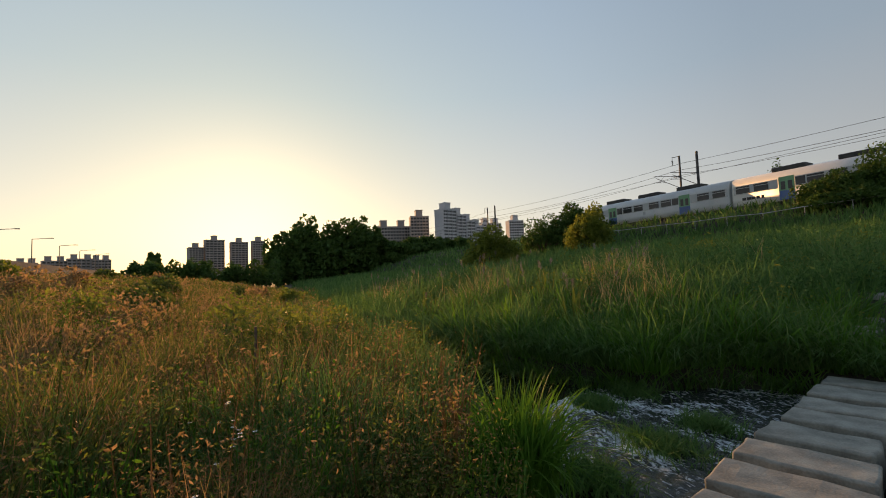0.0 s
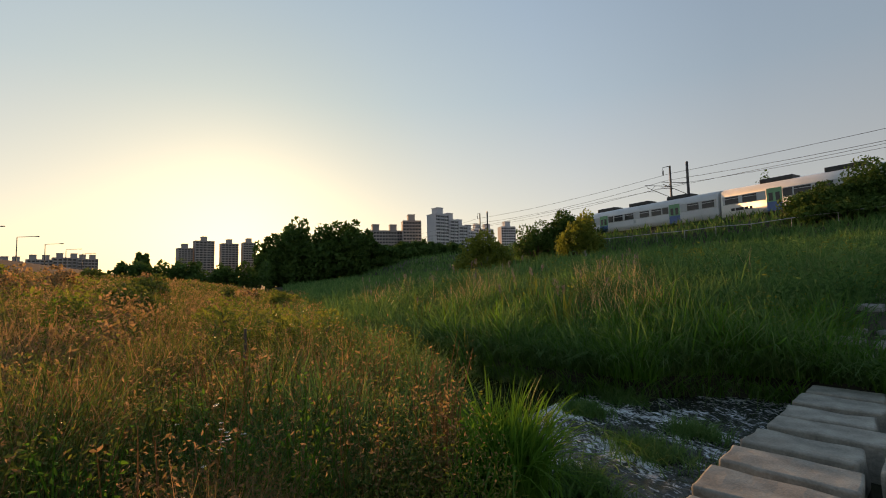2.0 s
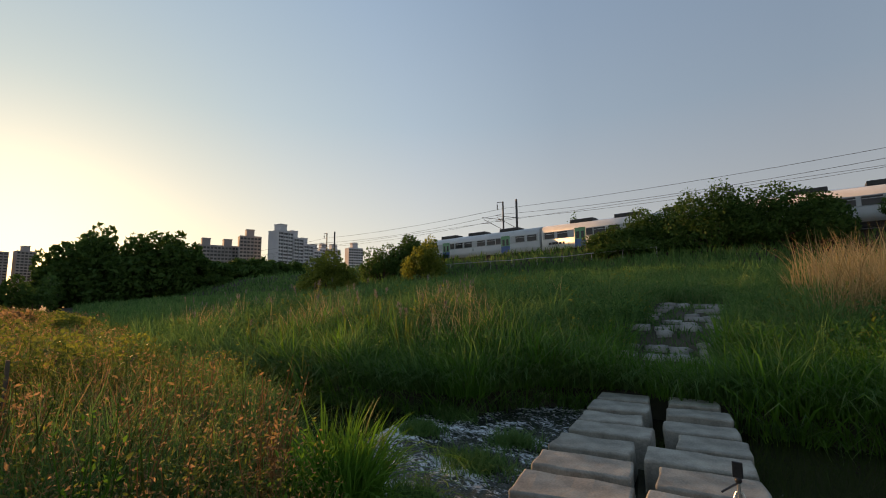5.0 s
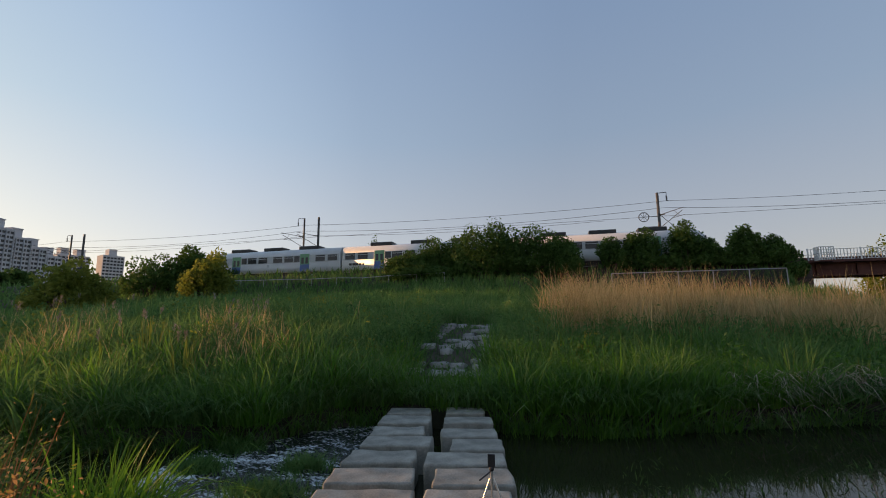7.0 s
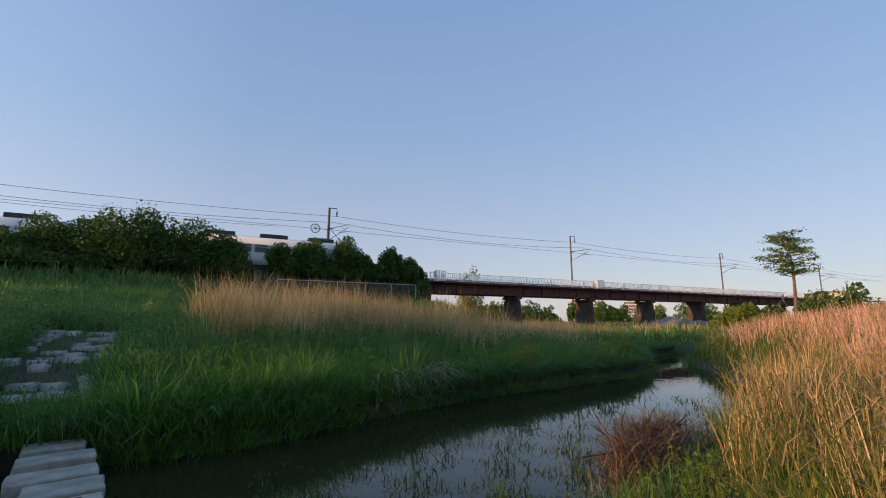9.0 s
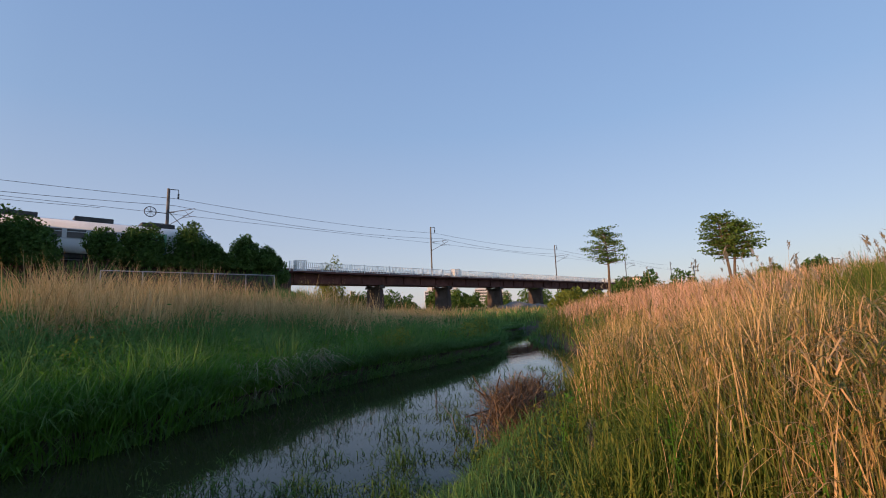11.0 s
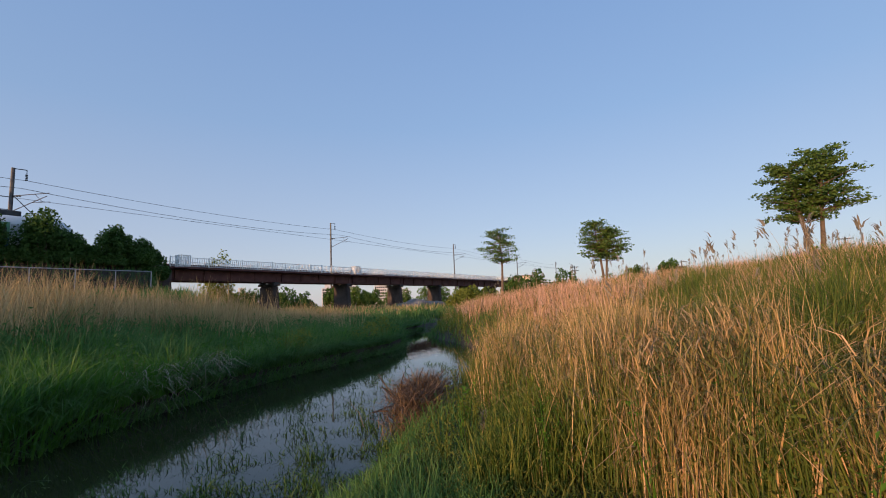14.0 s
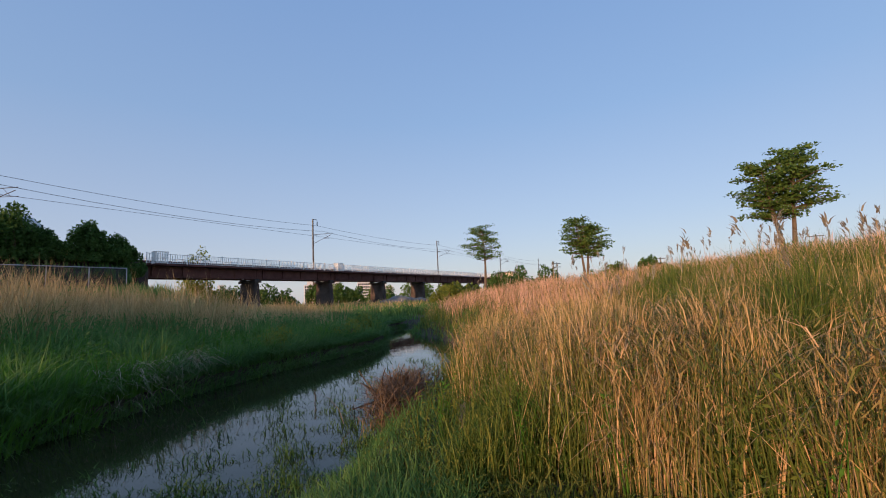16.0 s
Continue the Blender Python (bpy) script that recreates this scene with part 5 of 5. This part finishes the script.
def mounds(name, label, material, n, r0, r1, az0, az1, keep, rad, h0, h1, leaf, per):
    """Leafy hummocks: each a dome of small leaves, thin inside, with loose shoots on top."""
    C, r = scatter(n, r0, r1, az0, az1, keep)
    k = len(C)
    R = rad * rng.uniform(0.6, 1.4, k) * (1 + r / 30)
    H = rng.uniform(h0, h1, k)
    i = np.repeat(np.arange(k), per)
    a, q = rng.uniform(0, 2 * np.pi, k * per), np.sqrt(rng.random(k * per))
    top = H[i] * np.sqrt(np.clip(1.02 - q * q, 0, 1)) * (0.82 + 0.18 * np.sin(3 * a + i) + 0.25 * (rng.random(k * per) > 0.9))
    P = C[i] + np.stack([np.cos(a) * q * R[i], np.sin(a) * q * R[i], top * (1 - 0.55 * rng.random(k * per) ** 2)], 1)
    return stuff(name, leaf_mesh(name, P, leaf * (1 + r[i] / 7), material, 0.0, 0.36), label)


def hummocks(name, label, material, n, r0, r1, az0, az1, keep, h0, h1, w, per, rad=0.3):
    """Grass clumps whose blades arch outwards from one root."""
    C, r = scatter(n, r0, r1, az0, az1, keep)
    k = len(C)
    i = np.repeat(np.arange(k), per)
    a, q = rng.uniform(0, 2 * np.pi, k * per), np.sqrt(rng.random(k * per))
    R = rad * rng.uniform(0.6, 1.5, k)
    P = C[i] + np.stack([np.cos(a) * q * R[i], np.sin(a) * q * R[i], 0 * a], 1)
    H = rng.uniform(h0, h1, k)[i] * rng.uniform(0.65, 1.1, k * per) * (1.1 - 0.4 * q)
    return stuff(name, blade_mesh(name, P, H, w * rng.uniform(0.6, 1.4, k * per) * (1 + r[i] / 10), 0.15 + 0.9 * q * rng.random(k * per), a + rng.normal(0, 0.5, k * per), material, 4, 0.55), label)


for m, label, c in ((L_WEED, "brown leafy weeds heaped on the near bank", 420), (L_OLIVE, "olive leafy weeds heaped on the near bank", 420), (L_WILLOW, "pale green leafy weeds on the near bank", 200)):
    mounds("weed_mounds", label, m, c, 2.3, 60, 56, 118, lambda x, y, sn, sf: (sn > 0.3) & (x < -1.4) & CLEAR(x, y), 0.34, 0.45, 0.95, 0.021, 190)
far_edge = lambda x, y, sn, sf: (sf > 0.0) & (sf < 2.6) & ~on_path(x, y) & ~on_stones(x, y)
hummocks("grass_hummocks", "lush arching grass clumps along the far water edge", L_LUSH, 330, 7, 17, -45, 40, far_edge, 0.6, 1.05, 0.010, 90)
hummocks("grass_hummocks", "dark arching grass clumps on the shaded bank", L_GRASS, 420, 7, 24, -60, 75, lambda x, y, sn, sf: (sf > 0.2) & ~on_path(x, y) & ~on_stones(x, y), 0.7, 1.2, 0.010, 70, 0.4)
mounds("bank_mounds", "leafy green herbs crowding the far bank", L_GRASS, 420, 8, 34, -50, 78, lambda x, y, sn, sf: (sf > 0.6) & ~on_path(x, y) & ~on_stones(x, y), 0.5, 0.6, 1.15, 0.04, 110)
mounds("bank_mounds", "yellow-green leafy herbs beside the bank path", L_WILLOW, 60, 9, 26, -10, 70, lambda x, y, sn, sf: (sf > 1.5) & ~on_path(x, y), 0.5, 0.6, 1.1, 0.04, 110)
hummocks("lush_clumps", "bright lush grass clumps beside the stepping stones", L_LUSH, 1500, 6.5, 12, -32, 6, lambda x, y, sn, sf: (sf > -0.1) & (sf < 1.5) & (x > -0.6) & (x < 4.0) & (rng.random(len(x)) < 0.35), 0.55, 0.95, 0.009, 80, 0.3)
mounds("lush_herbs", "bright leafy herbs beside the stepping stones", L_LUSH, 600, 6.5, 13, -32, 4, lambda x, y, sn, sf: (sf > 0.2) & (sf < 2.4) & (x > -0.6) & (x < 4.0) & (rng.random(len(x)) < 0.3), 0.35, 0.6, 1.0, 0.03, 120)
mounds("shore_mounds", "green leafy herbs at the foot of the reeds", L_OLIVE, 90, 2.2, 14, -110, -40, lambda x, y, sn, sf: (sn > 0.3) & (sn < 2.0) & (x > 1.4), 0.22, 0.2, 0.55, 0.024, 110)


def plumes(name, label, n, r0, r1, az0, az1, keep, h0, h1, size):
    P, r = scatter(n, r0, r1, az0, az1, keep)
    k = len(P)
    H = rng.uniform(h0, h1, k)
    az, lean = rng.uniform(0, 6.28, k), rng.uniform(0.05, 0.3, k)
    tip = P + np.stack([np.cos(az) * H * lean, np.sin(az) * H * lean, H * (1 - 0.3 * lean)], 1)
    stuff(name + "_stalks", blade_mesh(name, P, H, np.full(k, 0.008) * (1 + r / 15), lean, az, L_TAN, 3), label + ", stalks")
    m = 14
    C = np.repeat(tip, m, 0) - np.array([0, 0, 1]) * (rng.random((k * m, 1)) * size)
    C += rng.normal(size=C.shape) * size * 0.08
    a2 = np.repeat(az, m) + rng.normal(0, 0.6, k * m)
    stuff(name, blade_mesh(name, C, np.full(k * m, size * 0.55), np.full(k * m, size * 0.08) * (1 + np.repeat(r, m) / 25), np.full(k * m, 0.7), a2, L_PLUME, 2), label)


plumes("reed_plumes", "feathery brown reed plumes above the levee grass", 150, 5, 40, -125, -62, lambda x, y, sn, sf: (sn > 2.5) & (x > 3), 1.35, 1.9, 0.2)
plumes("bank_plumes", "pale feathery reed plumes on the far bank", 90, 9, 26, 33, 72, lambda x, y, sn, sf: (sf > 1.2) & (sf < 8), 1.0, 1.5, 0.18)

# big arching tuft beside the rapids
tuft = tagged(new("grass_tuft"), "big bright green arching grass tuft beside the rapids", "grass tuft")
tuft.location = (-2.55, 2.42, -0.22)
BLADES = [blade_mesh("blade", np.array([[0.0, 0.0, 0.0]]), np.array([h]), np.array([w]), np.array([l]), np.array([0.0]), L_LUSH, 8, 0.72) for h, w, l in ((1.08, 0.022, 0.35), (1.05, 0.02, 0.5), (1.05, 0.022, 0.65), (1.0, 0.02, 0.8), (1.02, 0.022, 0.95), (0.95, 0.018, 1.1), (1.12, 0.02, 0.25), (0.92, 0.018, 1.3))]
for k in range(290):
    a = rng.uniform(0, 2 * math.pi)
    q = 0.26 * math.sqrt(rng.random())
    link("blade", BLADES[int(rng.integers(0, 8))], tuft, "", Matrix.Translation((q * math.cos(a), q * math.sin(a), 0)) @ Matrix.Rotation(a + rng.normal(0, 0.5), 4, "Z") @ Matrix.Scale(rng.uniform(0.75, 1.08), 4))
k = 700
P = np.stack([rng.normal(0, 0.14, k), rng.normal(0, 0.14, k), np.zeros(k)], 1)
tagged(link("inner_tuft", blade_mesh("inner_tuft", P, rng.uniform(0.5, 0.95, k), rng.uniform(0.01, 0.018, k), rng.uniform(0.1, 0.5, k), rng.uniform(0, 6.28, k), L_LUSH, 4, 0.45), tuft), kind="stuff")
# low green islands in the quick water
for x, y, s in ((-2.73, 4.36, 0.42), (-4.02, 4.88, 0.26), (-2.74, 5.22, 0.24), (-4.16, 5.73, 0.30), (-2.59, 3.24, 0.30)):
    k = 900
    P = np.stack([x + rng.normal(0, s, k) * 0.6, y + rng.normal(0, s, k) * 0.4, np.full(k, WATER - 0.02)], 1)
    ob = link("water_plants", blade_mesh("water_plants", P, rng.uniform(0.1, 0.3, k), np.full(k, 0.016), rng.uniform(0.3, 1, k), rng.uniform(0, 6.28, k), L_GRASS, 2))
    tagged(ob, "low dark green plants growing in the rapids", "water plants", kind="stuff")

# dead brush at the near water edge, and straw hanging off the far bank
k = 3400
c = np.array([[5.2, 3.8], [5.7, 4.1], [6.1, 4.2], [4.7, 3.5]])[rng.integers(0, 4, k)]
P = np.stack([c[:, 0] + rng.normal(0, 0.24, k), c[:, 1] + rng.normal(0, 0.17, k), rng.uniform(-0.35, 0.1, k)], 1)
brush = tagged(new("dead_brush"), "tangled heap of dead brown stalks at the water", "dead brush")
link("tangle", blade_mesh("tangle", P, rng.uniform(0.15, 0.5, k), rng.uniform(0.006, 0.014, k), rng.uniform(0.3, 2.2, k), rng.uniform(0, 6.28, k), L_DEAD, 3), brush)
for k in range(40):
    x, y = 5.5 + rng.uniform(-0.6, 0.6), 3.95 + rng.uniform(-0.25, 0.2)
    a, ll = rng.uniform(0, 6.28), rng.uniform(0.3, 0.7)
    bm = bmesh.new()
    limb(bm, (x, y, rng.uniform(-0.25, 0.05)), (x + math.cos(a) * ll, y + math.sin(a) * ll * 0.6, rng.uniform(-0.1, 0.5)), 0.016, 0.006, 0.12, 5)
    part("branch", bm, L_DEAD, brush)
k = 320
x = rng.choice([3.9, 5.3], k) + rng.normal(0, 0.42, k)
y = np.interp(x, SX, FAR) + rng.uniform(-0.05, 0.6, k)
straw = link("hanging_straw", blade_mesh("hanging_straw", np.stack([x, y, height(x, y) + rng.uniform(0.0, 0.35, k)], 1), rng.uniform(0.3, 0.8, k), np.full(k, 0.016), rng.uniform(0.8, 1.6, k), rng.normal(-1.6, 0.6, k), L_PALE, 4, 0.75))
tagged(straw, "bleached straw drooping from the far bank", "straw", kind="stuff")

# leafy weed plants, dry seed stalks and a stake on the near bank


def weed_plant(x, y, h, stems, material, leaf, label):
    ob = tagged(new("weed_plant"), label, "weed", "bank weeds")
    zb = float(height(x, y))
    ob.location = (x, y, zb)
    C, bm = [], bmesh.new()
    for k in range(stems):
        a, l = rng.uniform(0, 6.28), rng.uniform(0.05, 0.35)
        hh = h * rng.uniform(0.7, 1.1)
        tip = Vector((math.cos(a) * l * hh, math.sin(a) * l * hh, hh))
        limb(bm, (0, 0, -0.03), tip, 0.006, 0.002, 0.06, 4)
        for j in range(16):
            t = rng.uniform(0.25, 1.03)
            C.append((tip.x * t + rng.normal(0, 0.03), tip.y * t + rng.normal(0, 0.03), hh * t + rng.normal(0, 0.015)))
    part("stem", bm, material, ob)
    link("foliage", leaf_mesh("foliage", C, leaf, material, 0.2, 0.4), ob)
    return ob


for k in range(100):
    az, dist = rng.uniform(57, 112), 2.3 * (9 / 2.3) ** rng.random()
    x, y = bear(az, dist)
    if np.interp(x, SX, NEAR) - y < 0.25:
        continue
    weed_plant(x, y, rng.uniform(0.55, 0.95), int(rng.integers(4, 9)), (L_OLIVE, L_WEED, L_LUSH)[int(rng.choice(3, p=[0.5, 0.35, 0.15]))], 0.03 + 0.003 * dist, "leafy wild plant growing on the stream bank")
for k in range(90):
    az, dist = rng.uniform(-134, -58), 2.1 * (8 / 2.1) ** rng.random()
    x, y = bear(az, dist)
    s = np.interp(x, SX, NEAR) - y
    if s < 0.35 or x < 1.2 or BARE(x, y):
        continue
    tall = 0.55 + 0.45 * min(1, s / 2.5)
    weed_plant(x, y, tall * rng.uniform(0.55, 1.0), int(rng.integers(3, 7)), (L_OLIVE, L_LUSH, L_WILLOW)[int(rng.choice(3, p=[0.5, 0.25, 0.25]))], 0.032 + 0.003 * dist, "leafy green plant growing among the levee reeds")
bm = bmesh.new()
sx, sy = bear(84.2, 5.2)
rod(bm, (0, 0, -0.2), (0.01, 0, 1.0), 0.018, 0.015, 7)
ob = part("stake", bm, M_BARK)
ob.location = (sx, sy, float(height(sx, sy)))
tagged(ob, "thin dark wooden stake among the weeds", "stake")
for k in range(14):
    x, y = bear(87.5 + rng.normal(0, 1.6), 2.9 + rng.normal(0, 0.25))
    z = float(height(x, y))
    h = rng.uniform(0.5, 0.68)
    fl = tagged(new("flower"), "small white daisy-like flower on a thin stem", "flower", "white flowers")
    fl.location = (x, y, z)
    bm = bmesh.new()
    rod(bm, (0, 0, -0.03), (0.01, 0.01, h), 0.002, 0.0015, 4)
    part("stem", bm, L_OLIVE, fl)
    bm = bmesh.new()
    for j in range(8):
        a = j * math.pi / 4
        p = [Vector((0.01, 0.01, h)) + Vector((math.cos(a + d) * r, math.sin(a + d) * r, 0.004)) for d, r in ((0, 0.003), (0.3, 0.01), (0, 0.017), (-0.3, 0.01))]
        bm.faces.new([bm.verts.new(q) for q in p])
    part("petals", bm, M_RAILING, fl, "white petals")
    bm = bmesh.new()
    ball(bm, (0.01, 0.01, h + 0.004), (0.005, 0.005, 0.004), 1)
    part("eye", bm, L_TAN, fl, "yellow flower centre")

# sedge clumps and leafy shrubs along the far waterline
SEDGE = [blade_mesh("sedge_blade", np.array([[0.0, 0.0, 0.0]]), np.array([h]), np.array([w]), np.array([l]), np.array([0.0]), m, 5, 0.5) for h, w, l, m in ((1.0, 0.03, 0.25, L_GRASS), (0.95, 0.028, 0.5, L_LUSH), (0.85, 0.028, 0.8, L_GRASS), (1.05, 0.03, 0.15, L_OLIVE), (0.7, 0.025, 1.1, L_GRASS))]


def sedge(x, y, h, n, label):
    ob = tagged(new("sedge_clump"), label, "sedge", "bank sedges")
    ob.location = (x, y, float(height(x, y)) - 0.03)
    for k in range(n):
        a = rng.uniform(0, 2 * math.pi)
        q = 0.2 * math.sqrt(rng.random())
        link("blade", SEDGE[int(rng.integers(0, 5))], ob, "", Matrix.Translation((q * math.cos(a), q * math.sin(a), 0)) @ Matrix.Rotation(a + rng.normal(0, 0.6), 4, "Z") @ Matrix.Scale(h * rng.uniform(0.7, 1.1), 4))
    return ob


for k in range(16):
    x = -3.4 + k * 1.15 + rng.uniform(-0.3, 0.3)
    if -2.7 < x < -0.6:
        continue
    sedge(x, float(np.interp(x, SX, FAR)) + rng.uniform(0.0, 0.5), rng.uniform(0.7, 1.05), 46, "arching green sedge clump leaning over the water")
for az, dist in ((57, 8.5), (55, 9.5), (52, 10), (59, 11), (48, 11), (63, 12), (45, 9)):
    x, y = bear(az, dist)
    sedge(x, y, rng.uniform(1.1, 1.4), 60, "tall dark sedge clump on the shaded bank")
for x, dy, h in ((8.6, 0.5, 0.9), (12.5, 0.6, 0.9), (5.6, 0.9, 0.7), (15.5, 0.7, 1.0), (2.6, 0.7, 0.7)):
    y = float(np.interp(x, SX, FAR)) + dy
    bush(x, y, 0.55, 0.5, float(height(x, y)) + h, L_WILLOW if x > 8 else L_LUSH, 1000, 0.09, "small leafy light-green shrub at the waterline", name="shrub", clumps=12)

# lone reed with a brown seed head at the near shore
reed = tagged(new("reed_stalk"), "lone bent reed with a fluffy brown seed head", "reed")
bm = bmesh.new()
limb(bm, (3.05, 1.62, -0.2), (3.5, 1.78, 0.34), 0.007, 0.004, 0.04, 5)
part("stalk", bm, L_STRAW, reed)
k = 260
t = rng.random(k)
P = np.stack([3.47 + 0.05 * t + rng.normal(0, 0.012, k), 1.77 + 0.02 * t + rng.normal(0, 0.012, k), 0.26 + 0.18 * t], 1)
link("seed_head", blade_mesh("seed_head", P, np.full(k, 0.05), np.full(k, 0.004), np.full(k, 0.8), rng.uniform(0, 6.28, k), L_PLUME, 2), reed, "fluffy brown seed head")

# trodden grass round the standpoint, and rough grass on the levee behind it
meadow("trodden_grass", "short trodden grass on the near bank", L_OLIVE, 26000, 0.5, 6, -180, 180, lambda x, y, sn, sf: (sn > 0.1) & ~on_stones(x, y), 0.04, 0.13, 0.009, 0.8, 2, 0.7, 20)
meadow("rough_grass", "rough weedy grass on the levee", L_WEED, 12000, 3.0, 90, 112, 225, lambda x, y, sn, sf: (sn > 1.0), 0.3, 0.7, 0.008, 0.5, 2, 1.0, 7, 0.9)
